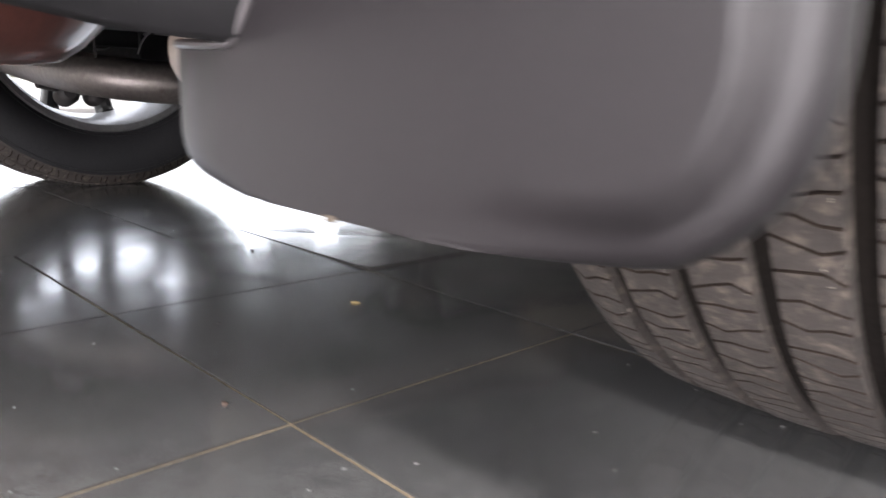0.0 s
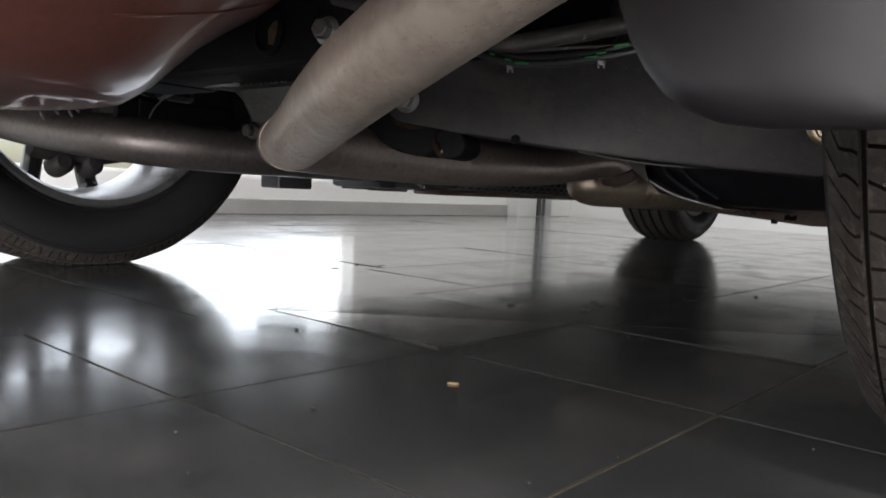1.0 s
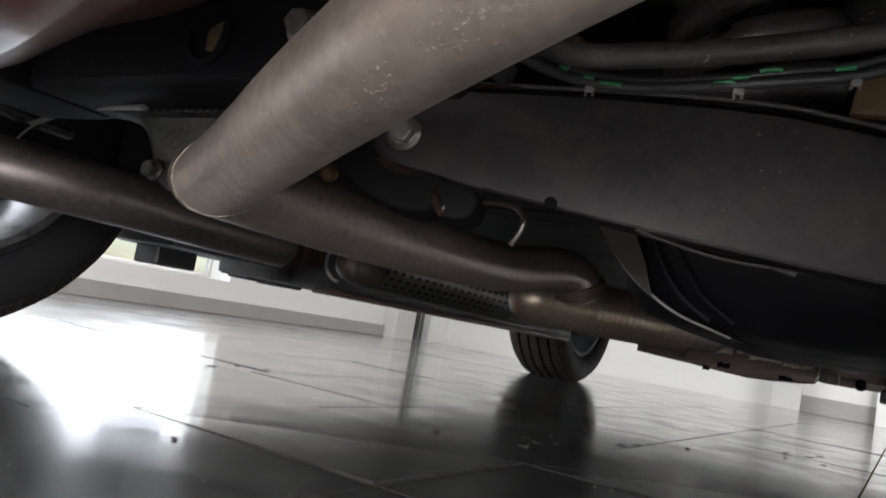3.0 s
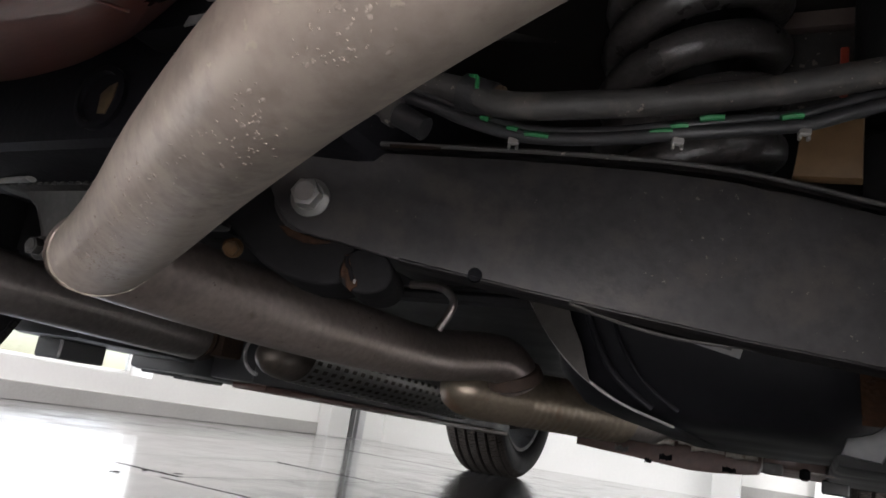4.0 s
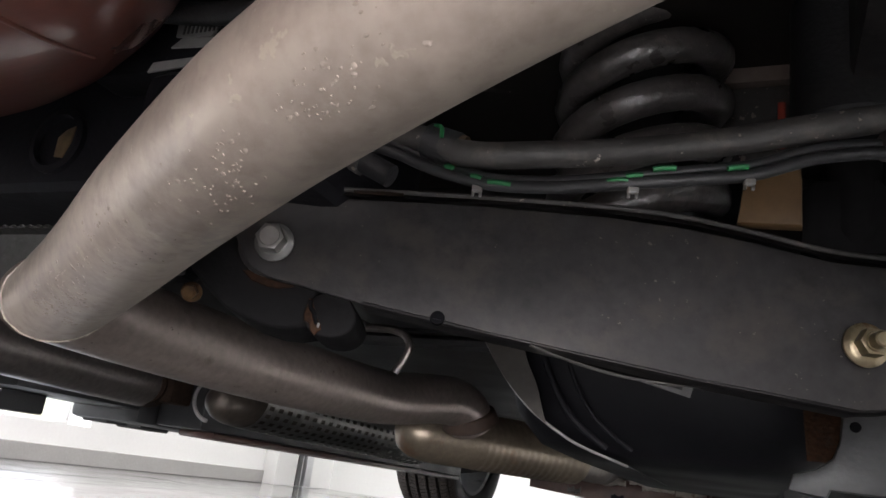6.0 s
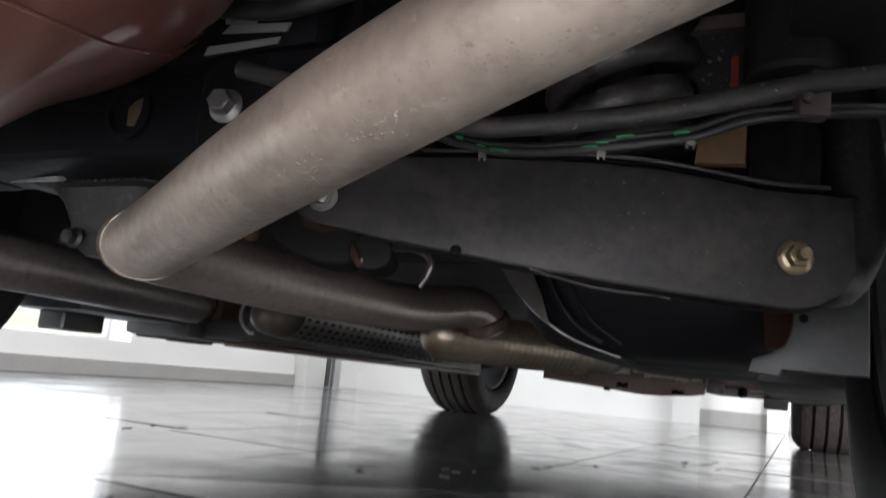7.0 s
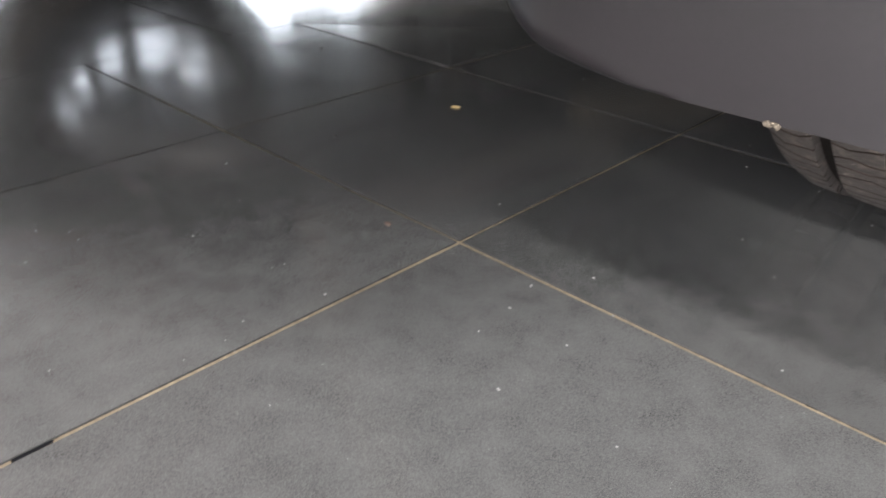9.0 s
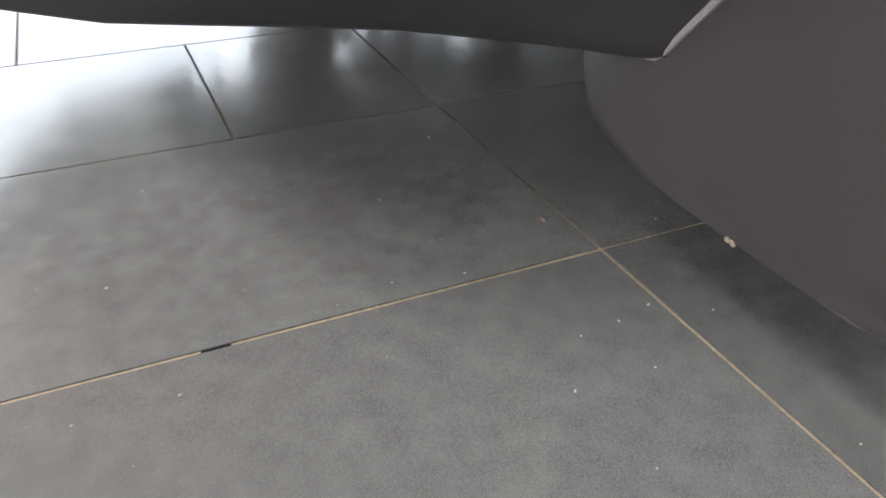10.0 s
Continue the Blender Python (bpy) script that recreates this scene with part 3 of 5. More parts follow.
XRW, XLW, YR, YFW = 0.262, -1.312, 0.330, 3.03
wheel(XLW, YR + 0.030, False)
wheel(XRW, YR + 0.045, True)
# half disc added to stop light passing through the wheel's upper gaps
part("wheel_light_block", plate([(0.185 * math.cos(radians(8 * k)), 0.185 * math.sin(radians(8 * k))) for k in range(2, 21)], 0.003, basis((0, 1, 0), (0, 0, 1), (XLW + 0.045, YR + 0.03, HUB_Z + 0.02))), SPOKE, car, "black half disc added to block light through the wheel")
wheel(-1.235, YFW, False)
wheel(0.245, YFW, True)

# rear corner panel behind the wheel --------------------------------
PY = -0.155
PANEL = ((0.2000, 0.2220, 0.3000), (0.2002, 0.2080, 0.3180), (0.2006, 0.1905, 0.3300), (0.2014, 0.1755, 0.3420), (0.2032, 0.1635, 0.3520), (0.2070, 0.1535, 0.3595), (0.2120, 0.1455, 0.3655), (0.2180, 0.1390, 0.3712), (0.2260, 0.1335, 0.3750), (0.2360, 0.1290, 0.3774), (0.2420, 0.1270, 0.3780), (0.2475, 0.1258, 0.3782))
PANEL_TOP = ((0.2545, 0.2125, 0.3783), (0.2685, 0.2245, 0.3783), (0.2845, 0.2390, 0.3783), (0.3070, 0.2620, 0.3783), (0.3370, 0.2945, 0.3783), (0.3700, 0.3290, 0.3783), (0.3900, 0.3500, 0.3783))
NOTCH = 0.310          # share of the panel's width below the notch
RIM_RIGHT = [Vector((x1, z)) for z, x0, x1 in PANEL + PANEL_TOP]
RIM_LEFT = [Vector((x0, z)) for z, x0, x1 in PANEL]


def rim_distance(line, p):
    best = 9.0
    for a, b in zip(line, line[1:]):
        d = b - a
        t = max(0.0, min(1.0, (p - a).dot(d) / d.length_squared))
        best = min(best, (p - a - d * t).length)
    return best


def panel_y(x, z):
    p = Vector((x, z))
    y = PY + 6 * max(0, 0.19 - x) ** 2
    # rounded lower left edge
    r = 0.0015 + 0.0085 * max(0.0, min(1.0, (0.245 - z) / 0.025)) * max(0.0, min(1.0, (0.21 - x) / 0.03))
    d = min(r, rim_distance(RIM_LEFT, p))
    y += r - math.sqrt(max(0.0, r * r - (r - d) ** 2))
    # right edge: a light chamfer, a narrow groove, then a rolled rim
    w = max(0.0, min(1.0, (x - 0.305) / 0.035))
    d = rim_distance(RIM_RIGHT, p)
    roll = 0.0066
    y += w * (0.0040 * max(0.0, min(1.0, (0.0138 - d) / 0.0052)) + 0.0016 * max(0.0, min(1.0, (0.0084 - d) / 0.0012)))
    if d < roll:
        y += w * (roll - math.sqrt(max(0.0, roll * roll - (roll - d) ** 2)))
    return y


def corner_panel_bm():
    bm = bmesh.new()
    left = [NOTCH * f for f in (0, 0.03, 0.07, 0.12, 0.2, 0.3, 0.42, 0.56, 0.7, 0.85)]
    right = [0, 0.15, 0.3, 0.45, 0.58, 0.68, 0.76, 0.80, 0.84, 0.87, 0.890] + [0.900 + 0.004 * k for k in range(26)]
    dense = []
    for a, b in zip(PANEL, PANEL[1:]):
        dense += [tuple(p + (q - p) * f for p, q in zip(a, b)) for f in (0.0, 0.5)]
    dense.append(PANEL[-1])

    def row(level, us):
        z, x0, x1 = level
        return [bm.verts.new((x0 + (x1 - x0) * u, panel_y(x0 + (x1 - x0) * u, z), z)) for u in us]

    def bridge(a, b):
        for k in range(len(a) - 1):
            bm.faces.new((a[k], a[k + 1], b[k + 1], b[k]))
    us = left + [NOTCH + (1 - NOTCH) * u for u in right]
    rows = [row(lv, us) for lv in dense]
    upper = [rows[-1][len(left):]] + [row(lv, right) for lv in PANEL_TOP]
    for set_ in (rows, upper):
        for a, b in zip(set_, set_[1:]):
            bridge(a, b)
    back = bmesh.ops.extrude_face_region(bm, geom=bm.faces[:])
    for v in back["geom"]:
        if isinstance(v, bmesh.types.BMVert):
            v.co.y += 0.0035
    return bm


panel = part("corner_panel", corner_panel_bm(), BUMPER, car, "matt dark grey plastic bumper corner behind the wheel", angle=40)
lip = [(0.1265, 0.2485), (0.145, 0.2480), (0.172, 0.2470), (0.198, 0.2465), (0.2065, 0.2485), (0.2160, 0.2590), (0.2245, 0.2685), (0.2385, 0.284), (0.262, 0.307), (0.295, 0.337), (0.338, 0.379)]
part("edge_lip", tube([(x, panel_y(x, z) - 0.0002, z) for x, z in lip], 0.0017, seg=10, per=4), BUMPERLIP, car)
chip = bmesh.new()
for k in range(4):
    add_box(chip, (-0.0011, -0.0004, -0.0010 + 0.0003 * (k % 3)), (0.0008, 0.0008, 0.0006), 0.0003, 1, pose(0.2545 + 0.0012 * k, PY - 0.0004, 0.2002 - 0.0004 * (k % 2), 0, 25 * k - 30, 20 * k))
part("frayed_edge", chip, FRAYED, car, "frayed tan edge of the panel")
part("clip", lathe([(-0.002, 0.0022), (0.001, 0.0022), (0.0018, 0.0014)], 14, basis((1, 0, 0), (0, 0, 1), (0.2015, PY - 0.003, 0.2490))), ZINC, car, "small pale clip at the panel notch")


def bumper_bm():
    """Black lower bumper: narrow bottom lip, flared flanks, and rounded tail, open beneath."""
    bm = bmesh.new()
    sides = ([], [])
    for y, xr, zb in ((-0.150, 0.2085, 0.2462), (-0.168, 0.1985, 0.2478), (-0.185, 0.1880, 0.2497), (-0.21, 0.1825, 0.2540), (-0.24, 0.1790, 0.2598), (-0.275, 0.1768, 0.2648), (-0.30, 0.1755, 0.2680), (-0.33, 0.1720, 0.2715), (-0.38, 0.145, 0.2775), (-0.44, 0.09, 0.285), (-0.50, 0.0, 0.295), (-0.55, -0.12, 0.310), (-0.58, -0.22, 0.32)):
        hw = xr - CX
        inner = 0.05 * min(1, (-0.145 - y) / 0.08)
        sec = [(hw - inner, 0.016), (hw - inner * 0.5, 0.008), (hw - 0.004, 0.0015), (hw, 0.0), (hw + 0.004, 0.002), (hw + 0.0095, 0.0108), (hw + 0.039, 0.047), (hw + 0.072, 0.09), (hw + 0.09, 0.20)]
        for sgn, rows in zip((1, -1), sides):
            rows.append([bm.verts.new((CX + sgn * x, y, zb + z)) for x, z in sec])
    for rows in sides:
        for a, b in zip(rows, rows[1:]):
            for k in range(len(a) - 1):
                bm.faces.new((a[k], a[k + 1], b[k + 1], b[k]))
    bm.faces.new(sides[0][-1] + sides[1][-1][::-1])
    return bm


bump = part("rear_bumper", bumper_bm(), BUMPERBLACK, car, "black plastic lower rear bumper", angle=50)
sol = bump.modifiers.new("thick", "SOLIDIFY")
sol.thickness, sol.offset = 0.004, -1
part("bumper_bracket", box((0.146, -0.128, 0.2575), (0.176, -0.085, 0.284), 0.004, 2), BUMPER, car, "grey plastic bracket behind the bumper corner")
part("dusty_stay", plate([(0.176, 0.256), (0.214, 0.256), (0.222, 0.276), (0.216, 0.30), (0.192, 0.296), (0.186, 0.275)][::-1], 0.02, basis((1, 0, 0), (0, 0, 1), (0, -0.112, 0)), bevel=0.004), REDBROWN, car, "dusty red-brown stay")
# body shell above, so that the underside is closed
shell = bmesh.new()
rows = []
for y, hw, z in ((-0.60, 0.55, 0.42), (-0.50, 0.70, 0.46), (-0.30, 0.80, 0.47), (0.0, 0.84, 0.49), (0.318, 0.85, 0.74), (0.68, 0.86, 0.50), (0.75, 0.86, 0.30), (2.55, 0.86, 0.30), (2.65, 0.86, 0.50), (3.02, 0.86, 0.74), (3.4, 0.85, 0.48), (3.75, 0.75, 0.40), (3.9, 0.5, 0.36)):
    rows.append([shell.verts.new((CX + s * hw * f, y, zz)) for s, f, zz in ((-1, 0.9, 1.45), (-1, 1, 0.95), (-1, 1, z), (1, 1, z), (1, 1, 0.95), (1, 0.9, 1.45))])
for a, b in zip(rows, rows[1:]):
    for k in (0, 1, 3, 4):
        shell.faces.new((a[k], a[k + 1], b[k + 1], b[k]))
    shell.faces.new((a[5], a[0], b[0], b[5]))
shell.faces.new(rows[0][::-1])
shell.faces.new(rows[-1])
part("body_shell", shell, CAR_RED, car, "red painted body shell")

# floor pan ----------------------------------------------------------
pan = bmesh.new()
add_box(pan, (CX - 0.80, 0.62, 0.285), (CX + 0.80, 3.9, 0.30), 0.004, 1)
part("boot_floor", box((CX - 0.62, -0.52, 0.475), (CX + 0.62, 0.60, 0.49), 0.004, 1), DARKFLOOR, car, "dull black boot floor")
add_box(pan, (CX - 0.62, 0.605, 0.30), (CX + 0.62, 0.62, 0.48))
part("floor_pan", pan, BLACKPLASTIC, car, "black underbody sheet")
for s in (-1, 1):
    b = bmesh.new()
    add_box(b, (CX + s * 0.645 - 0.045, -0.50, 0.40), (CX + s * 0.645 + 0.045, 0.62, 0.47), 0.008, 2)
    part("chassis_rail", b, BLACKSTEEL, car)

# spare wheel tub: a round pressed bowl with a crease below its upright wall
tub_c = Vector((-0.524, -0.228))


def tub_bm(prof, seg=96, floor_cap=False):
    bm = bmesh.new()
    rings = [[bm.verts.new((tub_c.x + r * math.cos(2 * math.pi * k / seg), max(-0.555, tub_c.y + r * math.sin(2 * math.pi * k / seg)), z)) for k in range(seg)] for z, r in prof]
    for a, b in zip(rings, rings[1:]):
        for k in range(seg):
            bm.faces.new((a[k], a[(k + 1) % seg], b[(k + 1) % seg], b[k]))
    if floor_cap:
        bm.faces.new(rings[0])
    return bm


well = part("spare_wheel_tub", tub_bm([(0.2405, 0.06), (0.2390, 0.190), (0.2400, 0.232), (0.2440, 0.254), (0.260, 0.2775), (0.280, 0.297), (0.300, 0.318), (0.320, 0.345), (0.338, 0.3735), (0.3478, 0.3850)], floor_cap=True), REDPRIMER, car, "glossy red-brown pressed spare wheel tub", angle=60)
part("tub_crease", tube([(-0.2560, -0.100, 0.2830), (-0.2635, -0.0679, 0.2885), (-0.2760, -0.0346, 0.2969), (-0.2953, 0.0110, 0.3096), (-0.3115, 0.0502, 0.3230), (-0.3250, 0.0895, 0.3385)], 0.0015, seg=10), REDPRIMER, well, "raised crease across the tub", angle=80)
part("tub_wall", tub_bm([(0.3478, 0.3850), (0.360, 0.3955), (0.380, 0.4065), (0.400, 0.4115), (0.430, 0.4145), (0.476, 0.416)]), REDPRIMER, well, angle=60)

# exhaust --------------------------------------------------------------
PR = 0.0325
tail = [(0.115, -0.006, 0.40, 0.029), (0.100, -0.009, 0.347, 0.029), (0.060, -0.017, 0.3165, 0.0290), (0.0164, -0.021, 0.2963, 0.0290), (-0.0266, -0.0178, 0.2801, 0.0292), (-0.0691, -0.0078, 0.2677, 0.0295), (-0.1111, 0.0076, 0.2584, 0.0299), (-0.1525, 0.0274, 0.2515, 0.0303), (-0.234, 0.0757, 0.2429, 0.0311), (-0.3137, 0.128, 0.2371, 0.0319), (-0.3600, 0.1570, 0.2328, 0.0322), (-0.3850, 0.1715, 0.2298, 0.0324)]
front = [(-0.4175, 0.235, 0.2226, 0.0322), (-0.405, 0.30, 0.2195, 0.0316), (-0.388, 0.38, 0.2170, 0.0312), (-0.379, 0.48, 0.2180, 0.0306), (-0.377, 0.58, 0.2215, 0.0302), (-0.370, 0.64, 0.2270, 0.0302), (-0.355, 0.700, 0.2370, 0.0302), (-0.340, 0.733, 0.2390, 0.0300), (-0.329, 0.755, 0.2310, 0.0290), (-0.325, 0.770, 0.2130, 0.0280)]
EL = Vector((-0.4210, 0.1911, 0.2252))


def mitred(rings, way, n):
    """Slides the last ring of a pipe along its way onto the mitre plane through the elbow."""
    for v in rings:
        v.co += way * ((EL - v.co).dot(n) / way.dot(n))


d1 = (EL - Vector(tail[-2][:3])).normalized()
d2 = (Vector(front[1][:3]) - EL).normalized()
MITRE = (d1 + d2).normalized()
bm_ = bmesh.new()
rings_ = add_tube(bm_, tail, PR, seg=40, per=8, caps=False)
mitred(rings_[-1], d1, MITRE)
seam = [v.co.copy() for v in rings_[-1]]
part("tail_pipe", bm_, STEEL, car, "stained brownish steel tail pipe", angle=60)
bm_ = bmesh.new()
rings_ = add_tube(bm_, front, PR, seg=40, per=8, caps=False)
mitred(rings_[0], d2, MITRE)
part("front_pipe", bm_, FRONTSTEEL, car, "dark bronze steel exhaust pipe", angle=60)
bead = [p + (p - EL).normalized() * (0.0001 + 0.0004 * math.sin(k * 2.3)) for k, p in enumerate(seam)]
part("weld_seam", tube(bead + bead[:1], 0.0009, seg=8, raw=True), SEAM, car, "pale weld seam at the elbow")
crust = bmesh.new()
course = spline(tail, 12)
axis = [Vector(p[:3]) for p in course]
clumps = [(rng.uniform(0.24, 0.97), rng.gauss(-1.12, 0.24)) for k in range(48)]
for k in range(520):
    along, about = rng.choice(clumps)
    q = min(len(axis) - 3, max(2, int((along + rng.gauss(0, 0.012)) * len(axis))))
    d = (axis[q + 1] - axis[q]).normalized()
    up = (Vector((0, 0, 1)) - d * d.z).normalized()
    side = d.cross(up)
    if side.y > 0:
        side = -side
    a = about + rng.gauss(0, 0.10)
    nrm = side * math.cos(a) + up * math.sin(a)
    at = axis[q].lerp(axis[q + 1], rng.random()) + nrm * (course[q][3] + 0.0001)
    w = rng.uniform(0.0003, 0.0007) if k % 6 else rng.uniform(0.0007, 0.0014)
    m = basis(d, nrm.cross(d), at)
    ring = [crust.verts.new(m @ Vector((w * rng.uniform(0.7, 1.7) * math.cos(c), w * rng.uniform(0.6, 1.1) * math.sin(c), 0))) for c in [math.pi / 3 * j for j in range(6)]]
    tip = crust.verts.new(at + nrm * w * 0.3)
    low = crust.verts.new(at - nrm * 0.001)
    for j in range(6):
        crust.faces.new((ring[j], ring[(j + 1) % 6], tip))
        crust.faces.new((ring[(j + 1) % 6], ring[j], low))
bmesh.ops.recalc_face_normals(crust, faces=crust.faces[:])
tagged(part("crust", crust, CRUST, car, "pale crusty flecks on the pipe"), kind="stuff")


def resonator(p0, p1, r, label):
    d = Vector(p1) - Vector(p0)
    length = d.length
    m = d.to_track_quat("Z", "Y").to_matrix().to_4x4()
    m.translation = Vector(p0)
    prof = [(-0.004, 0.001), (-0.003, r * 0.35), (0.004, r * 0.66), (0.018, r * 0.86), (0.036, r * 0.97), (0.055, r)]
    for k in range(15):
        z = length * (0.40 + 0.036 * k)
        prof += [(z - 0.0040, r), (z - 0.0015, r + 0.0007), (z + 0.0015, r + 0.0007), (z + 0.0040, r)]
    prof += [(length - 0.012, r), (length - 0.004, r * 0.99), (length, r * 0.93)]
    return part("resonator", lathe(prof, 48, m), RESONATOR, car, label)


resonator((-0.438, 0.795, 0.203), (-0.243, 1.025, 0.204), 0.0395, "heat-tinted steel resonator with pressed ribs")
wm = Vector((0.12, 0.50, -0.86)).to_track_quat("Z", "Y").to_matrix().to_4x4()
wm.translation = Vector((-0.3275, 0.7615, 0.2255))
part("weld_collar", lathe([(-0.006, 0.0292), (-0.004, 0.0335), (0.002, 0.0355), (0.010, 0.0365), (0.014, 0.0300)], 36, wm), WELD, car, "dark rusty weld collar")
part("link_pipe", tube([(-0.25, 1.015, 0.204), (-0.235, 1.12, 0.203), (-0.25, 1.25, 0.208), (-0.26, 1.5, 0.205), (-0.42, 1.9, 0.225), (-0.5, 2.6, 0.25)], 0.030, seg=20), STEELDARK, car)
# second branch
part("tail_pipe", tube([(-1.40, 0.09, 0.318), (-1.22, 0.125, 0.280), (-1.05, 0.15, 0.252), (-0.90, 0.165, 0.237), (-0.80, 0.195, 0.228), (-0.745, 0.26, 0.222), (-0.735, 0.36, 0.220), (-0.765, 0.52, 0.219), (-0.80, 0.68, 0.219)], PR, seg=32), STEELDARK, car, "dark bronze steel tail pipe")
part("flange", tube([(-0.80, 0.675, 0.219), (-0.806, 0.70, 0.219)], 0.040, seg=28, per=3, flat=0.8), RUST, car, "rusty pipe flange")
RB = Vector((-0.742, 0.772, 0.214))
# bright arc put only where the end rim catches light
part("rim_highlight_arc", tube([RB + Vector((0.033 * math.cos(a), 0.006 * math.cos(a), 0.033 * math.sin(a))) for a in [radians(140 + 8 * k) for k in range(16)]], 0.0030, seg=8, raw=True), DULLALU, car, "bright arc standing in for the lit part of the resonator's rim")
clamp_ = part("pipe_clamp", box((-0.800, 0.690, 0.196), (-0.752, 0.735, 0.236), 0.006, 2), RUST, car, "rusty clamp between the pipes")
part("clamp_bolt", tube([(-0.772, 0.684, 0.222), (-0.772, 0.700, 0.220)], 0.0075, seg=6, per=2), RUSTNUT, clamp_)
resonator(RB, (-0.735, 1.30, 0.212), 0.033, "dark resonator beside the floor").data.materials[0] = DARKRESONATOR
cl = bmesh.new()
for dx, hgt in ((-0.075, 0.020), (-0.03, 0.014), (0.012, 0.018), (0.03, 0.012)):
    add_tube(cl, [(-0.79 + dx, 0.118, 0.272), (-0.79 + dx, 0.112, 0.268 - hgt * 0.5), (-0.788 + dx, 0.116, 0.268 - hgt)], 0.0022, seg=8)
add_box(cl, (-0.87, 0.105, 0.262), (-0.80, 0.135, 0.267), 0.002, 1)
part("pipe_clamp", cl, STEELDARK, car, "small steel clamp above the pipe")
part("hanger_hook", tube([(-0.385, 0.56, 0.2920), (-0.365, 0.56, 0.2920), (-0.352, 0.56, 0.2910), (-0.339, 0.56, 0.2870), (-0.330, 0.56, 0.2760), (-0.333, 0.56, 0.2620), (-0.343, 0.56, 0.2450)], 0.0046, seg=10), STEELDARK, car, "bent steel exhaust hanger rod")

# suspension -------------------------------------------------------------
BR, NT = Vector((-0.250, 0.184, 0.263)), Vector((0.074, 0.307, 0.243))
AD = Vector((0.9355, 0.3534, 0)).normalized()
AN = Vector((AD.y, -AD.x, 0))
ARM = basis(AD, (0, 0, 1), (BR.x, BR.y, 0))     # local x along the arm, y up, z rearwards


def arm_point(s, z, out=0.0):
    return ARM @ Vector((s, z, out))


def arm_shapes():
    """Face sheet, top flange and bottom flange of the pressed arm."""
    top = [(-0.036, 0.285), (-0.010, 0.292), (0.03, 0.2945), (0.125, 0.3005), (0.20, 0.3035), (0.245, 0.3025), (0.285, 0.298), (0.33, 0.292), (0.37, 0.292), (0.39, 0.289)]
    bot = [(0.392, 0.236), (0.383, 0.219), (0.366, 0.209), (0.345, 0.2055), (0.31, 0.2080), (0.253, 0.2118), (0.19, 0.2175), (0.135, 0.2230), (0.06, 0.2315), (0.040, 0.2345), (0.0236, 0.2375), (0.010, 0.2390), (-0.001, 0.2410), (-0.010, 0.2450), (-0.0160, 0.2520), (-0.022, 0.262)]
    bm = bmesh.new()
    add_plate(bm, (top + bot)[::-1], 0.0045, ARM, bevel=0.0015, seg=2)
    return bm, top, bot


bm_, atop, abot = arm_shapes()
part("control_arm", bm_, BLACKSTEEL, car, "wide black pressed steel lower control arm", angle=30)


def flange_strip(line, z_out, depth, thick, curl):
    """A flange that runs forwards from an edge of the arm."""
    bm = bmesh.new()
    P = [Vector((s, z, 0)) for s, z in line]
    rows_ = []
    for p in P:
        ring = []
        for d, c in ((z_out, 0.0), (z_out - 0.004, curl * 0.004), (-0.02, curl * 0.007), (-depth, curl * 0.007)):
            ring.append(bm.verts.new(ARM @ Vector((p.x, p.y + c, d))))
        rows_.append(ring)
    for a, b in zip(rows_, rows_[1:]):
        for k in range(3):
            bm.faces.new((a[k], a[k + 1], b[k + 1], b[k]))
    r = bmesh.ops.solidify(bm, geom=bm.faces[:], thickness=thick)
    return bm


part("arm_flange", flange_strip([(s, z - 0.001) for s, z in atop[1:]], 0.008, 0.11, 0.003, 1.0), BLACKSTEEL, car)
part("arm_flange", flange_strip([(s, z + 0.001) for s, z in abot[1:-7]][::-1], 0.0012, 0.006, 0.003, -0.3), BLACKSTEEL, car)
# lens-shaped dark return of the lower edge, with a pale lip
lens, rim_ = bmesh.new(), []
prev = None
for k in range(19):
    f = k / 18
    a = 0.160 + 0.128 * f
    z = 0.2215 - 0.068 * (a - 0.160) - 0.0010
    w = 0.022 * math.sin(math.pi * f) + 0.001
    ring = [lens.verts.new(arm_point(a, z, -0.001)), lens.verts.new(arm_point(a, z - 0.0035 * math.sin(math.pi * f), -0.001 - w))]
    rim_.append(arm_point(a, z - 0.0035 * math.sin(math.pi * f) - 0.0006, -0.001 - w))
    if prev:
        lens.faces.new((prev[0], prev[1], ring[1], ring[0]))
    prev = ring
bmesh.ops.solidify(lens, geom=lens.faces[:], thickness=0.002)
part("arm_return", lens, BRACKET, car, "dark return under the arm edge")
part("arm_lip", tube(rim_, 0.0011, seg=6, per=2), DUSTYSTEEL, car, "pale lip")
part("arm_seam", tube([arm_point(s, z + 0.0035, 0.0065) for s, z in atop[2:-1]], 0.0016, seg=8), DUSTYSTEEL, car)
part("rust_streak", tube([arm_point(0.045, 0.2975, 0.0075), arm_point(0.062, 0.2985, 0.0078), arm_point(0.075, 0.299, 0.0075)], 0.0012, seg=6), RUST, car, "thin rust streak on the arm edge")
part("arm_back", plate([(s, z) for s, z in ((-0.01, 0.285), (0.38, 0.285), (0.38, 0.23), (0.2, 0.232), (0.06, 0.245), (-0.01, 0.26))][::-1], 0.004, ARM @ Matrix.Translation((0, 0, -0.03))), BLACKSTEEL, car)
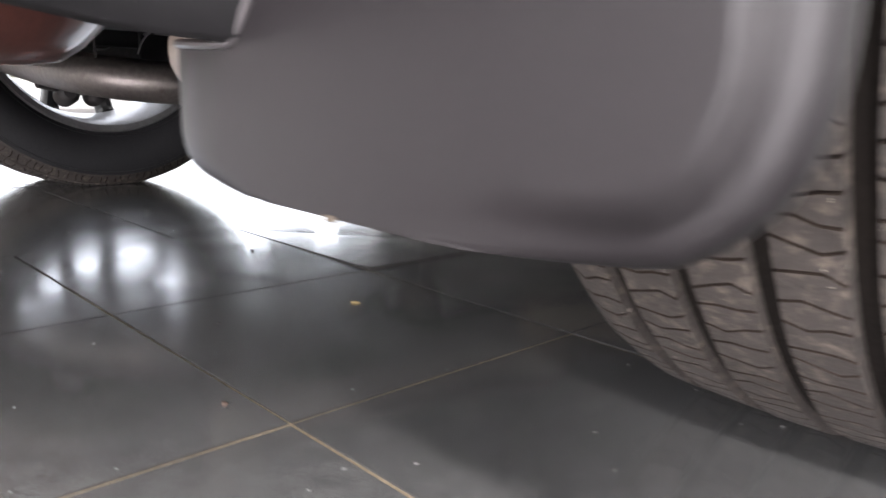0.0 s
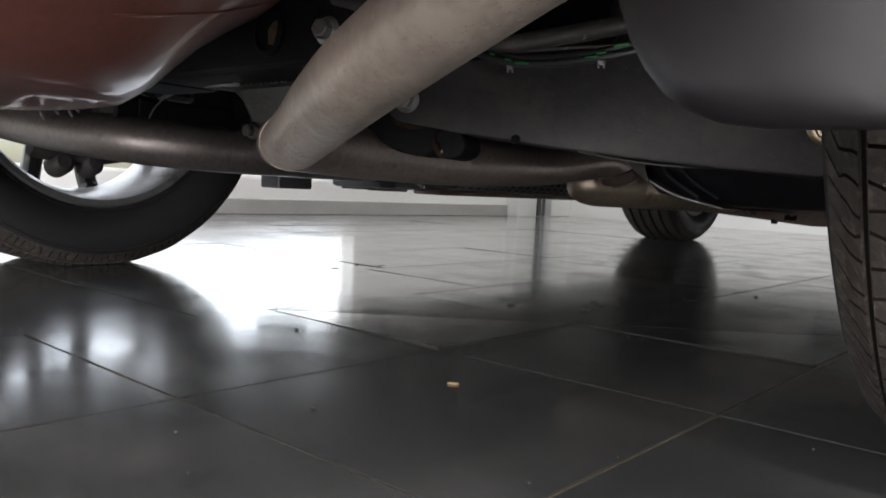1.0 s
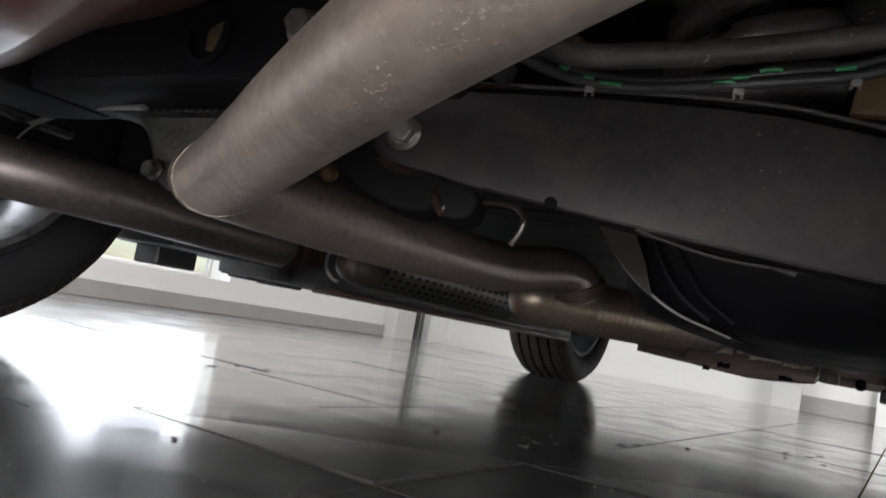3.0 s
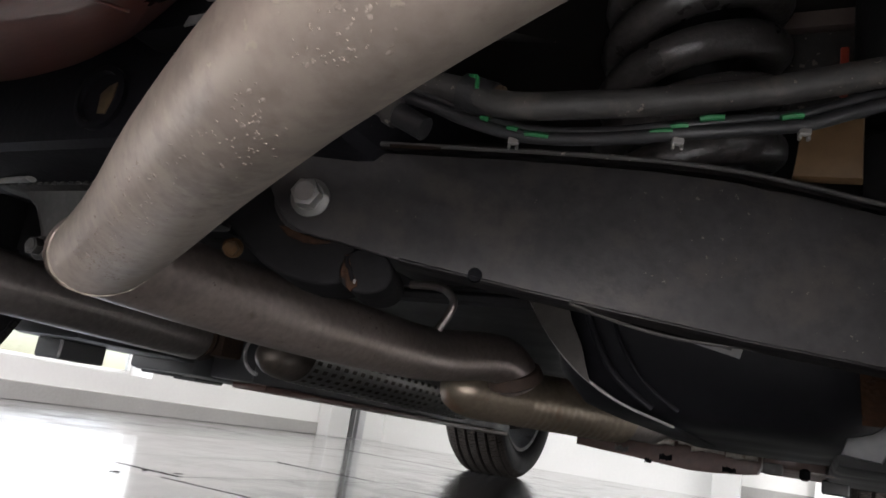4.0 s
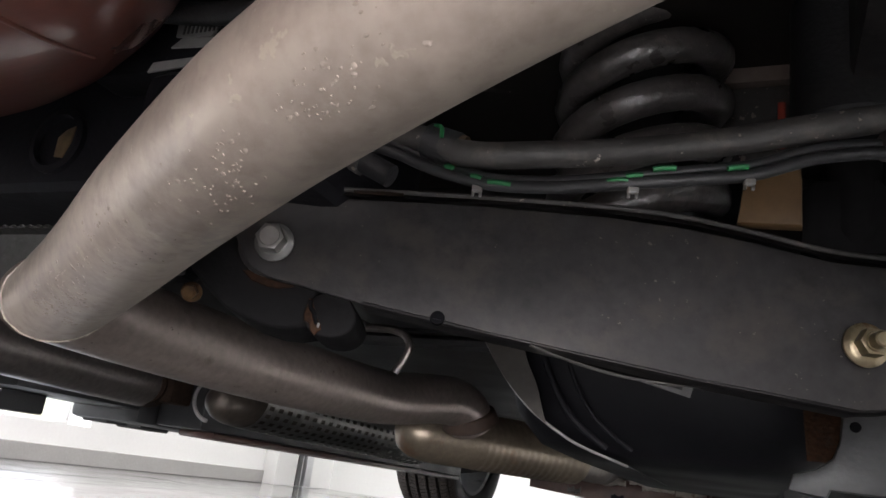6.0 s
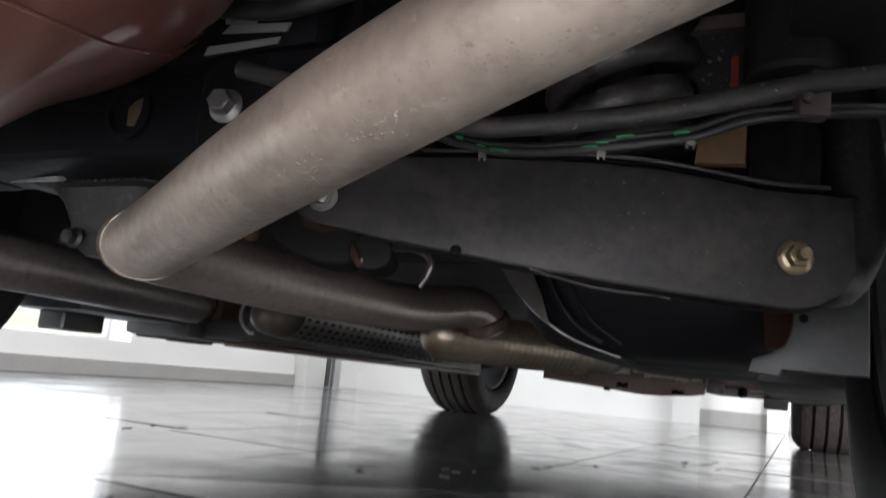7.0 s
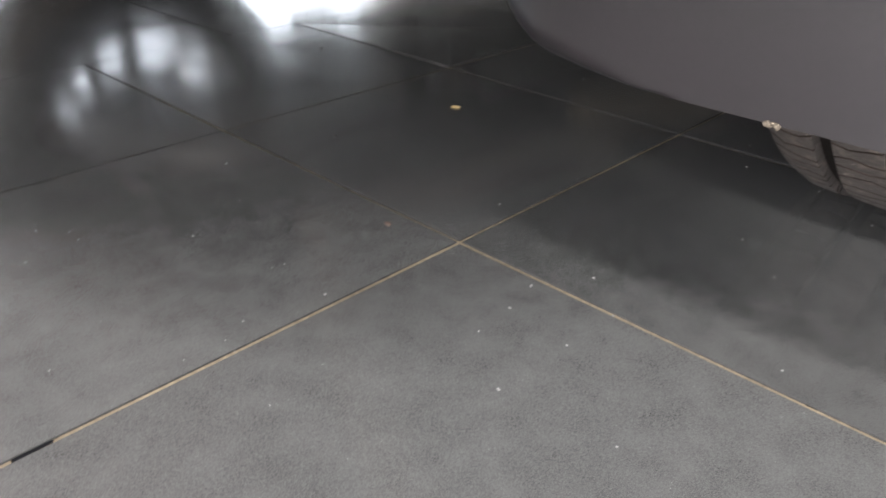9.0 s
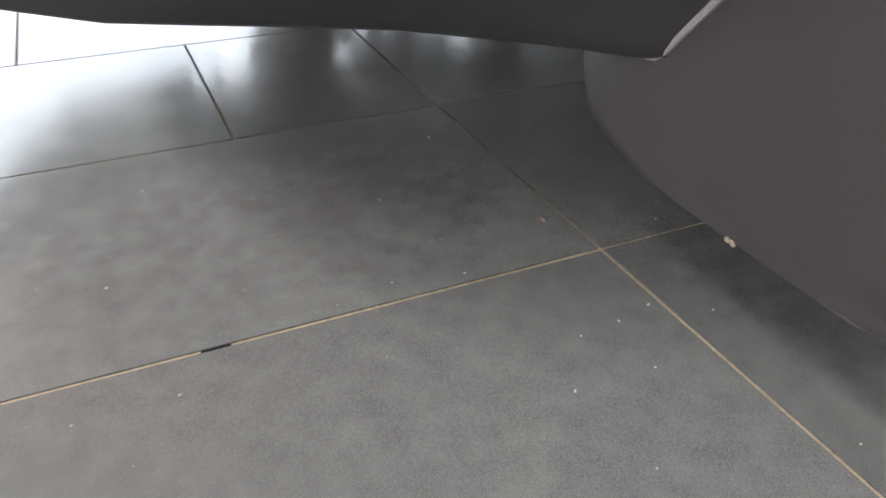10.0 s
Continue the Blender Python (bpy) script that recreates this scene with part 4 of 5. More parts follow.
# inner eye: raised boss, bolt and rubber bush
part("bush_housing", lathe([(-0.06, 0.022), (-0.003, 0.022), (-0.002, 0.020)], 32, Matrix.Translation(arm_point(0, 0.263) - arm_point(0, 0)) @ ARM), BLACKSTEEL, car)
bolt_parts(arm_point(0.002, 0.2612, 0.002), AN, 0.0158, car, ZINC, "pale zinc flange bolt with stamped head", washer=1.5)
bolt_parts(arm_point(0.347, 0.243, 0.003), AN, 0.0150, car, BRASS, "yellow zinc nut on its threaded stud", stud=0.008, washer=1.7)
# curled bracket below the eye, ending in a round lobe with a torn rusty slot
curl = [(-0.0484, 0.2417), (-0.0351, 0.230), (-0.0233, 0.2209), (-0.009, 0.2148), (0.0056, 0.2118), (0.0179, 0.2119), (0.0262, 0.2143), (0.0315, 0.219), (0.033, 0.240), (0.0, 0.268), (-0.03, 0.272), (-0.052, 0.262)]
part("bush_bracket", plate(curl[::-1], 0.05, ARM @ Matrix.Translation((0, 0, -0.006)), bevel=0.003, seg=3), BRACKET, car, "curled black bracket under the arm eye")
lobe = [(0.0415 + 0.0160 * math.cos(a) - 0.001 * math.sin(2 * a), 0.2235 + 0.0140 * math.sin(a)) for a in [2 * math.pi * k / 28 for k in range(28)]]
part("bush_lobe", plate(lobe[::-1], 0.05, ARM @ Matrix.Translation((0, 0, -0.0035)), bevel=0.002, seg=3), BRACKET, car, "round black bush lobe with a torn rusty slot")
tear = [(0.0278, 0.2315), (0.0298, 0.2310), (0.0322, 0.2255), (0.0345, 0.2205), (0.0375, 0.2165), (0.0380, 0.2135), (0.0345, 0.2100), (0.0318, 0.2120), (0.0305, 0.2165), (0.0272, 0.2180), (0.0265, 0.2215), (0.0274, 0.2270)]
part("rust_patch", plate(tear[::-1], 0.004, ARM @ Matrix.Translation((0, 0, -0.0028)), bevel=0.0006, seg=1), RUSTBARE, car, "rusty torn edge")
# solid near-black tube stands in for the shade inside the slot
part("torn_slot", tube([arm_point(0.0290, 0.2300, -0.0030), arm_point(0.0300, 0.2255, -0.0028), arm_point(0.0322, 0.2230, -0.0028), arm_point(0.0335, 0.2195, -0.0028), arm_point(0.0352, 0.2165, -0.0030)], 0.0014, seg=8), BUSH, car, "black tube standing in for the shade of the torn slot")
part("fibre_shred", box((-0.0007, -0.0014, 0), (0.0007, 0.0014, 0.001), 0.0003, 1, Matrix.Translation(arm_point(0.0362, 0.2158, -0.0028) - arm_point(0, 0)) @ ARM), LABEL, car)
cres = [(-0.0165, 0.2440), (-0.010, 0.2385), (0.000, 0.2355), (0.008, 0.2352), (0.0165, 0.2372), (0.0165, 0.2385), (0.008, 0.2388), (0.000, 0.2405), (-0.010, 0.2445)]
part("rust_crescent", plate(cres, 0.003, ARM @ Matrix.Translation((0, 0, -0.0052)), bevel=0.0005, seg=1), RUSTBARE, car, "crescent of bare rust")
part("arm_drain", lathe([(-0.001, 0.0045), (0.0015, 0.004), (0.001, 0.002)], 14, Matrix.Translation(arm_point(0.105, 0.2285, 0.0) - arm_point(0, 0)) @ ARM), BUSH, car)

# stabiliser bar, brake line and cable with green paint marks
BAR = [(-0.07, 0.352, 0.012), (-0.018, 0.3365, 0.030), (0.045, 0.3173, 0.060), (0.090, 0.3025, 0.081), (0.1145, 0.2935, 0.089), (0.1485, 0.2965, 0.091), (0.190, 0.3020, 0.094), (0.235, 0.3095, 0.100), (0.276, 0.3175, 0.110), (0.33, 0.3300, 0.114), (0.42, 0.346, 0.110)]
LINE = [(-0.02, 0.328, 0.050), (0.030, 0.3080, 0.066), (0.072, 0.2960, 0.077), (0.096, 0.2866, 0.082), (0.120, 0.2796, 0.088), (0.140, 0.2775, 0.093), (0.164, 0.2772, 0.101), (0.192, 0.2790, 0.110), (0.220, 0.2840, 0.111), (0.246, 0.2900, 0.110), (0.282, 0.3030, 0.112), (0.341, 0.3100, 0.115), (0.42, 0.316, 0.104)]
part("stabiliser_bar", tube([arm_point(*p) for p in BAR], 0.0068, seg=20), DUSTYSTEEL, car, "dusty dark steel stabiliser bar")
part("bar_sleeve", tube([arm_point(0.0925, 0.3020, 0.0812), arm_point(0.1010, 0.2990, 0.083), arm_point(0.1085, 0.2965, 0.0845)], 0.0093, seg=20, per=3), BLACKPLASTIC, car)
part("bar_sleeve", tube([arm_point(0.1085, 0.2965, 0.0845), arm_point(0.1112, 0.2956, 0.0849)], 0.0086, seg=20, per=2), RUSTNUT, car, "rusty edge of the sleeve")
part("brake_line", tube([arm_point(*p) for p in LINE], 0.0031, seg=12), BLACKPLASTIC, car, "thin black brake line")
part("cable", tube([arm_point(a, z + 0.0054 + 0.0008 * math.sin(30 * a), o - 0.003) for a, z, o in LINE], 0.0026, seg=12), BLACKPLASTIC, car, "thin black sensor cable")
part("fitting", tube([arm_point(0.044, 0.299, 0.069), arm_point(0.058, 0.291, 0.073), arm_point(0.076, 0.282, 0.0765)], 0.0062, seg=16), BLACKPLASTIC, car, "black hose fitting")
part("fitting_collar", tube([arm_point(0.056, 0.2922, 0.0725), arm_point(0.061, 0.2894, 0.0738)], 0.0078, seg=16, per=2), DUSTYSTEEL, car)


def on_line(a, course):
    """Height and offset of a course at the length a along the arm."""
    for p, q in zip(course, course[1:]):
        if p[0] <= a <= q[0]:
            f = (a - p[0]) / (q[0] - p[0])
            return p[1] + (q[1] - p[1]) * f, p[2] + (q[2] - p[2]) * f
    return course[-1][1:]


for a, w, lift in ((0.1195, 0.0050, 0.0012), (0.131, 0.011, -0.0003), (0.1845, 0.009, 0.0005), (0.1915, 0.007, 0.0024), (0.2375, 0.009, 0.0030), (0.1055, 0.004, 0.0024), (0.2045, 0.010, 0.0052)):
    (z0, o0), (z1, o1) = on_line(a - w / 2, LINE), on_line(a + w / 2, LINE)
    part("paint_mark", tube([arm_point(a - w / 2, z0 + lift, o0 + 0.0022), arm_point(a, (z0 + z1) / 2 + lift + 0.0003, (o0 + o1) / 2 + 0.0026), arm_point(a + w / 2, z1 + lift, o1 + 0.0022)], 0.0017, seg=8, per=3, flat=0.8), GREEN, car, "bright green paint mark")
part("paint_mark", tube([arm_point(0.0955, 0.3070, 0.0885), arm_point(0.0990, 0.3055, 0.0912), arm_point(0.1000, 0.2990, 0.0922)], 0.0011, seg=8, per=4), GREEN, car, "bright green paint mark")
for a in (0.1205, 0.1915, 0.2435):
    z0, o0 = on_line(a, LINE)
    m_ = Matrix.Translation(arm_point(a, z0 - 0.0042, o0) - arm_point(0, 0)) @ ARM
    clip_ = part("line_clip", box((-0.0026, -0.0012, -0.0014), (0.0026, 0.0022, 0.0020), 0.0006, 1, m_), ZINC, car, "small grey wire clip")
    for dx in (-0.0018, 0.0018):
        part("prong", box((dx - 0.0007, -0.0032, -0.0010), (dx + 0.0007, -0.0010, 0.0010), 0.0002, 1, m_), ZINC, clip_)

# coil spring on the arm
SPC = arm_point(0.233, 0.0, -0.090)
coil = []
turns, r0 = 6.3, 0.0535
for k in range(int(turns * 22) + 1):
    a = 2 * math.pi * k / 22
    f = k / (turns * 22)
    zz = 0.318 + 0.238 * f
    off = Vector((r0 * math.cos(a + 2.2), r0 * math.sin(a + 2.2), 0))
    coil.append(SPC + off + Vector((0, 0, zz + 0.23 * off.dot(AD))))
part("coil_spring", tube(coil, 0.0128, seg=16, raw=True), SPRING, car, "black coated coil spring")
part("spring_pad", lathe([(0.288, 0.062), (0.305, 0.070), (0.316, 0.070), (0.322, 0.060), (0.322, 0.03)], 36, Matrix.Translation(SPC)), BLACKPLASTIC, car)
part("spring_seat", lathe([(0.52, 0.062), (0.545, 0.075), (0.60, 0.078)], 36, Matrix.Translation(SPC)), BLACKSTEEL, car)
part("bump_stop", lathe([(0.37, 0.016), (0.38, 0.024), (0.45, 0.028), (0.53, 0.034)], 28, Matrix.Translation(SPC)), BLACKPLASTIC, car)
# damper beside the wheel
DP = Vector((0.074, 0.315, 0))
dmp = part("damper", lathe([(0.380, 0.010), (0.380, 0.033), (0.384, 0.036), (0.50, 0.0365), (0.66, 0.037)], 40, Matrix.Translation(DP)), BLACKPLASTIC, car, "black damper dust tube")
part("damper_rod", lathe([(0.300, 0.012), (0.312, 0.016), (0.381, 0.016)], 24, Matrix.Translation(DP)), BRACKET, dmp)
part("damper_bracket", plate([(0.043, 0.297), (0.092, 0.297), (0.093, 0.335), (0.086, 0.345), (0.050, 0.345), (0.043, 0.338)][::-1], 0.014, basis((1, 0, 0), (0, 0, 1), (0, 0.302, 0)), bevel=0.003), BRACKET, car, "dark bracket under the damper")
part("upper_link", tube([arm_point(-0.05, 0.49, -0.16), arm_point(0.15, 0.50, -0.17), arm_point(0.40, 0.51, -0.18)], 0.019, seg=14, flat=1.3), DUSTYSTEEL, car, "worn grey upper link")
part("stay_beam", box((-0.055, 0.380, 0.462), (0.046, 0.402, 0.512), 0.004, 2), STAYBROWN, car, "dusty brown stay behind the spring")
part("stay_plate", box((-0.055, 0.386, 0.395), (0.050, 0.398, 0.4615), 0.003, 2), DUSTYSTEEL, car)
part("red_tab", box((0.0300, 0.297, 0.366), (0.0350, 0.302, 0.398), 0.0015, 2, pose(0, 0, 0, 0, 0, 0)), REDTAB, car, "small bright red plastic tab")
part("tan_block", plate([(0.008, 0.306), (0.043, 0.304), (0.043, 0.340), (0.012, 0.338)][::-1], 0.012, basis((1, 0, 0), (0, 0, 1), (0, 0.272, 0)), bevel=0.002), TANBOARD, car, "tan plastic block")
kn = bmesh.new()
add_tube(kn, [arm_point(0.37, 0.243, -0.02), arm_point(0.40, 0.243, -0.05), arm_point(0.42, 0.30, -0.06), arm_point(0.41, 0.42, -0.07)], 0.024, seg=14)
part("knuckle", kn, CAST, car, "grey cast wheel carrier")
part("trailing_bracket", plate([(0.079, 0.262), (0.078, 0.226), (0.0765, 0.208), (0.0715, 0.195), (0.060, 0.186), (0.044, 0.1805), (0.040, 0.168), (0.067, 0.165), (0.070, 0.171), (0.140, 0.170), (0.140, 0.262)][::-1], 0.010, basis((1, 0, 0), (0, 0, 1), (0, 0.484, 0)), bevel=0.003, seg=2), STRAP, car, "grey cast bracket before the wheel")
# near-black disc paints the shade of a hole in the bracket
part("bracket_hole_shade", tube([(0.0865, 0.4780, 0.2190), (0.0865, 0.4800, 0.2190)], 0.0040, seg=14, per=2), BUSH, car)
clip_ = part("bar_clip", box((-0.0095, -0.0070, -0.007), (0.0095, 0.0065, 0.007), 0.003, 2, Matrix.Translation(arm_point(0.3117, 0.3115, 0.1135) - arm_point(0, 0)) @ ARM), CLIPBROWN, car, "brownish clip round the bar")
part("clip_tab", box((-0.0035, 0.006, -0.006), (0.0085, 0.0240, 0.004), 0.002, 2, Matrix.Translation(arm_point(0.3145, 0.3115, 0.1120) - arm_point(0, 0)) @ ARM), DUSTYSTEEL, clip_)
part("clip_screw", tube([arm_point(0.3060, 0.3135, 0.1220), arm_point(0.3060, 0.3135, 0.1250)], 0.0032, seg=10, per=2), DUSTYSTEEL, clip_)

# the same arm on the other side
bm_, _, _ = arm_shapes()
part("control_arm", mirrored(bm_), BLACKSTEEL, car, angle=30)
part("stabiliser_bar", mirrored(tube([arm_point(*p) for p in BAR], 0.0068, seg=12)), BLACKSTEEL, car)
part("coil_spring", mirrored(tube(coil, 0.0102, seg=8, raw=True)), SPRING, car)
kn = bmesh.new()
for y, z, r_ in ((0.252, 0.190, 0.020), (0.305, 0.190, 0.019)):
    add_lathe(kn, [(-0.03, 0.010), (-0.02, r_), (0.010, r_), (0.016, r_ * 0.8), (0.02, r_ * 0.6)], 22, Matrix.Translation((-1.135, y, z)) @ Matrix.Rotation(radians(75), 4, "Y"))
add_tube(kn, [(-1.13, 0.20, 0.215), (-1.135, 0.255, 0.205), (-1.135, 0.30, 0.203), (-1.13, 0.37, 0.215), (-1.10, 0.42, 0.23)], 0.014, seg=12)
part("knuckle", kn, BLACKSTEEL, car, "dark lower joints inside the wheel")

# subframe ------------------------------------------------------------------
part("subframe", box((-0.83, 0.187, 0.303), (-0.237, 0.30, 0.432), 0.014, 3), SUBFRAME, car, "black box-section rear subframe")
for lo, hi in (((-0.355, 0.150, 0.288), (-0.21, 0.296, 0.372)), ((-0.85, 0.150, 0.300), (-0.71, 0.296, 0.372)), ((-0.40, 0.305, 0.30), (-0.24, 0.60, 0.36)), ((-0.82, 0.305, 0.345), (-0.66, 0.60, 0.39))):
    part("subframe_leg", box(lo, hi, 0.016, 3), SUBFRAME, car)
bolt_parts((-0.319, 0.1475, 0.3225), (0.2, -1, 0.05), 0.017, car, ZINC, "pale zinc subframe bolt", washer=1.6)
part("bolt_bracket", plate([(-0.346, 0.286), (-0.296, 0.286), (-0.291, 0.330), (-0.289, 0.362), (-0.318, 0.366), (-0.337, 0.356), (-0.348, 0.334)][::-1], 0.010, basis((1, 0, 0), (0, 0, 1), (0, 0.1490, 0)), bevel=0.003, seg=2), BRACKET, car, "dark bracket plate behind the bolt")
part("frame_rail", box((-0.41, 0.153, 0.370), (-0.25, 0.186, 0.440), 0.008, 2), SUBFRAME, car)
part("access_hole", lathe([(-0.002, 0.026), (0.003, 0.026), (0.004, 0.021), (-0.002, 0.020)], 28, Matrix.Translation((-0.461, 0.186, 0.341)) @ Matrix.Rotation(radians(90), 4, "X")), SUBFRAME, car)
part("rust_spot", plate([(-0.006, -0.012), (0.003, -0.013), (0.008, 0.0), (0.009, 0.013), (0.0, 0.010), (-0.007, 0.004)], 0.003, Matrix.Translation((-0.457, 0.186, 0.341)) @ Matrix.Rotation(radians(90), 4, "X"), bevel=0.001), RUSTNUT, car, "rusty patch inside the access hole")

# cast differential mount
dm = bmesh.new()
rows = []
for z, x0, x1, y0, y1 in ((0.312, -0.690, -0.50, 0.262, 0.40), (0.301, -0.690, -0.50, 0.262, 0.40), (0.298, -0.662, -0.515, 0.270, 0.39), (0.285, -0.645, -0.525, 0.273, 0.38), (0.262, -0.630, -0.54, 0.275, 0.37), (0.240, -0.625, -0.560, 0.280, 0.36), (0.229, -0.613, -0.57, 0.29, 0.35)):
    rr_ = min(0.02, (x1 - x0) * 0.2)
    ring = []
    for cx_, cy_, a0 in ((x1 - rr_, y1 - rr_, 0), (x0 + rr_, y1 - rr_, 90), (x0 + rr_, y0 + rr_, 180), (x1 - rr_, y0 + rr_, 270)):
        for k in range(5):
            a = radians(a0 + 22.5 * k)
            ring.append(dm.verts.new((cx_ + rr_ * math.cos(a), cy_ + rr_ * math.sin(a), z)))
    rows.append(ring)
for a, b in zip(rows, rows[1:]):
    n_ = len(a)
    for k in range(n_):
        dm.faces.new((a[k], a[(k + 1) % n_], b[(k + 1) % n_], b[k]))
dm.faces.new(rows[0])
dm.faces.new(rows[-1])
part("differential_mount", dm, CAST, car, "rough grey cast alloy mount")
bolt_parts((-0.608, 0.274, 0.2445), (0.1, -1, 0), 0.015, car, CAST, "dull bolt in the casting", washer=1.5)
part("mount_gasket", box((-0.688, 0.264, 0.3125), (-0.51, 0.39, 0.3165), 0.001, 1), SHIELD, car)
part("edge_strip", tube([(-0.90, 0.306, 0.300), (-0.86, 0.300, 0.3050), (-0.80, 0.285, 0.3085), (-0.72, 0.265, 0.3060), (-0.605, 0.244, 0.3000)], 0.0050, seg=10, flat=0.5), BRIGHTEDGE, car, "bright bare metal edge")
part("wire", tube([(-0.955, 0.315, 0.268), (-0.930, 0.312, 0.287), (-0.88, 0.304, 0.3035)], 0.0016, seg=6), BRIGHTEDGE, car)
bolt_parts((-0.368, 0.257, 0.248), (0.5, -1, -0.3), 0.0105, car, RUSTYELLOW, "rusty yellow nut behind the pipe", washer=1.5)
for k in range(17):
    x_ = -0.682 + 0.0105 * k
    part("casting_tooth", box((x_, 0.2585, 0.3015), (x_ + 0.0058, 0.2635, 0.3115), 0.0012, 1), CAST, car)

# fuel tank and shields --------------------------------------------------------
tk = bmesh.new()
rows = []
for z, g in ((0.34, 0.0), (0.26, 0.0), (0.215, 0.010), (0.190, 0.030), (0.180, 0.060), (0.178, 0.10)):
    x0, x1, y0, y1 = -0.215 + g, 0.095 - g * 0.7, 0.50 + g * 1.2, 1.28 - g
    rr_ = 0.07
    ring = []
    for cx_, cy_, a0 in ((x1 - rr_, y1 - rr_, 0), (x0 + rr_, y1 - rr_, 90), (x0 + rr_, y0 + rr_, 180), (x1 - rr_, y0 + rr_, 270)):
        for k in range(7):
            a = radians(a0 + 15 * k)
            ring.append(tk.verts.new((cx_ + rr_ * math.cos(a), cy_ + rr_ * math.sin(a), z)))
    rows.append(ring)
for a, b in zip(rows, rows[1:]):
    n_ = len(a)
    for k in range(n_):
        tk.faces.new((a[k], a[(k + 1) % n_], b[(k + 1) % n_], b[k]))
tk.faces.new(rows[0])
tk.faces.new(rows[-1])
part("fuel_tank", tk, TANK, car, "black moulded plastic fuel tank", angle=60)
for dx, r_ in ((0.0, 0.0034), (0.022, 0.0022)):
    part("tank_rib", tube([(-0.175 + dx, 0.501, 0.30), (-0.164 + dx, 0.501, 0.262), (-0.150 + dx, 0.501, 0.232), (-0.132 + dx, 0.505, 0.207), (-0.105 + dx, 0.519, 0.187)], r_, seg=10), TANK, car)
part("tank_panel", plate([(0.054, 0.192), (0.090, 0.192), (0.090, 0.255), (0.050, 0.255)][::-1], 0.003, basis((1, 0, 0), (0, 0, 1), (0, 0.4940, 0)), bevel=0.001, seg=1), RUSTBARE, car, "red-brown panel beside the tank")
sh = bmesh.new()
rows = []
for (x, y, z), w in (((-0.2400, 0.498, 0.32), 0.05), ((-0.2305, 0.498, 0.295), 0.05), ((-0.2210, 0.498, 0.2735), 0.05), ((-0.2090, 0.498, 0.2555), 0.05), ((-0.1970, 0.498, 0.239), 0.05), ((-0.1810, 0.499, 0.2215), 0.05), ((-0.1630, 0.505, 0.206), 0.05), ((-0.1320, 0.52, 0.188), 0.05), ((-0.0920, 0.56, 0.1755), 0.05), ((-0.0840, 0.80, 0.172), 0.05)):
    rows.append([sh.verts.new((x, y, z)), sh.verts.new((x - 0.004, y + w, z + 0.002))])
for a, b in zip(rows, rows[1:]):
    sh.faces.new((a[0], a[1], b[1], b[0]))
bmesh.ops.solidify(sh, geom=sh.faces[:], thickness=0.0025)
part("tank_shield", sh, CAST, car, "thin grey heat shield beside the tank")
part("shield_edge", tube([(-0.2400, 0.497, 0.32), (-0.2305, 0.497, 0.295), (-0.2210, 0.497, 0.2735), (-0.2090, 0.497, 0.2555), (-0.1970, 0.497, 0.239), (-0.1810, 0.498, 0.2215), (-0.1630, 0.504, 0.206), (-0.1320, 0.519, 0.188), (-0.0920, 0.559, 0.1755)], 0.0014, seg=8, per=4), DULLALU, car, "bright rolled edge of the heat shield")
part("shield_face", plate([(-0.230, 0.290), (-0.221, 0.272), (-0.209, 0.253), (-0.197, 0.2375), (-0.181, 0.2215), (-0.163, 0.206), (-0.155, 0.2005), (-0.160, 0.2140), (-0.166, 0.2330), (-0.178, 0.2560), (-0.190, 0.290)], 0.002, basis((1, 0, 0), (0, 0, 1), (0, 0.4955, 0))), SHIELDFACE, car, "dull grey-brown heat shield strap")
st = basis((1, 0, -0.26), (0, 0.1, 1), (-0.062, 0.497, 0.2460))
part("sticker", plate([(-0.030, -0.005), (0.030, -0.005), (0.030, 0.005), (-0.030, 0.005)], 0.001, st), LABEL, car, "small white label on the tank", smooth=False)
for a, b in ((-0.022, -0.012), (-0.006, 0.004), (0.010, 0.022)):
    part("print_bar", plate([(a, -0.001), (b, -0.001), (b, 0.002), (a, 0.002)], 0.0004, st @ Matrix.Translation((0, 0, 0.0006))), INK, car, smooth=False)
FRONT = basis((1, 0, 0), (0, 0, 1), (0, 0.1515, 0))
for outline in ([(-0.353, 0.3690), (-0.283, 0.3725), (-0.281, 0.3775), (-0.350, 0.3760)], [(-0.338, 0.3860), (-0.276, 0.3815), (-0.273, 0.3880), (-0.330, 0.3925)], [(-0.336, 0.3940), (-0.306, 0.3915), (-0.300, 0.4010), (-0.296, 0.4160), (-0.312, 0.4120), (-0.326, 0.4150), (-0.337, 0.4090)]):
    part("sticker", plate(outline[::-1], 0.0015, FRONT), LABEL, car, "torn white label on the frame", smooth=False)
for k in range(9):
    part("print_bar", plate([(-0.330 + 0.0035 * k, 0.3945), (-0.3285 + 0.0035 * k, 0.3945), (-0.3285 + 0.0035 * k, 0.4075), (-0.330 + 0.0035 * k, 0.4075)][::-1], 0.0004, FRONT @ Matrix.Translation((0, 0, 0.0009))), INK, car, smooth=False)
for x_ in (-0.424, -0.4150, -0.4060):
    part("print_bar", plate([(x_, 0.4010), (x_ + 0.006, 0.4012), (x_ + 0.006, 0.4050), (x_, 0.4048)][::-1], 0.0008, basis((1, 0, 0), (0, 0, 1), (0, 0.1862, 0))), LABEL, car, smooth=False)
hn = part("harness", tube([(-0.44, 0.115, 0.440), (-0.392, 0.120, 0.412), (-0.352, 0.120, 0.3975), (-0.307, 0.120, 0.3870), (-0.266, 0.120, 0.3810), (-0.228, 0.120, 0.3830), (-0.17, 0.13, 0.402)], 0.0072, seg=14), BLACKPLASTIC, car, "black corrugated wiring loom")
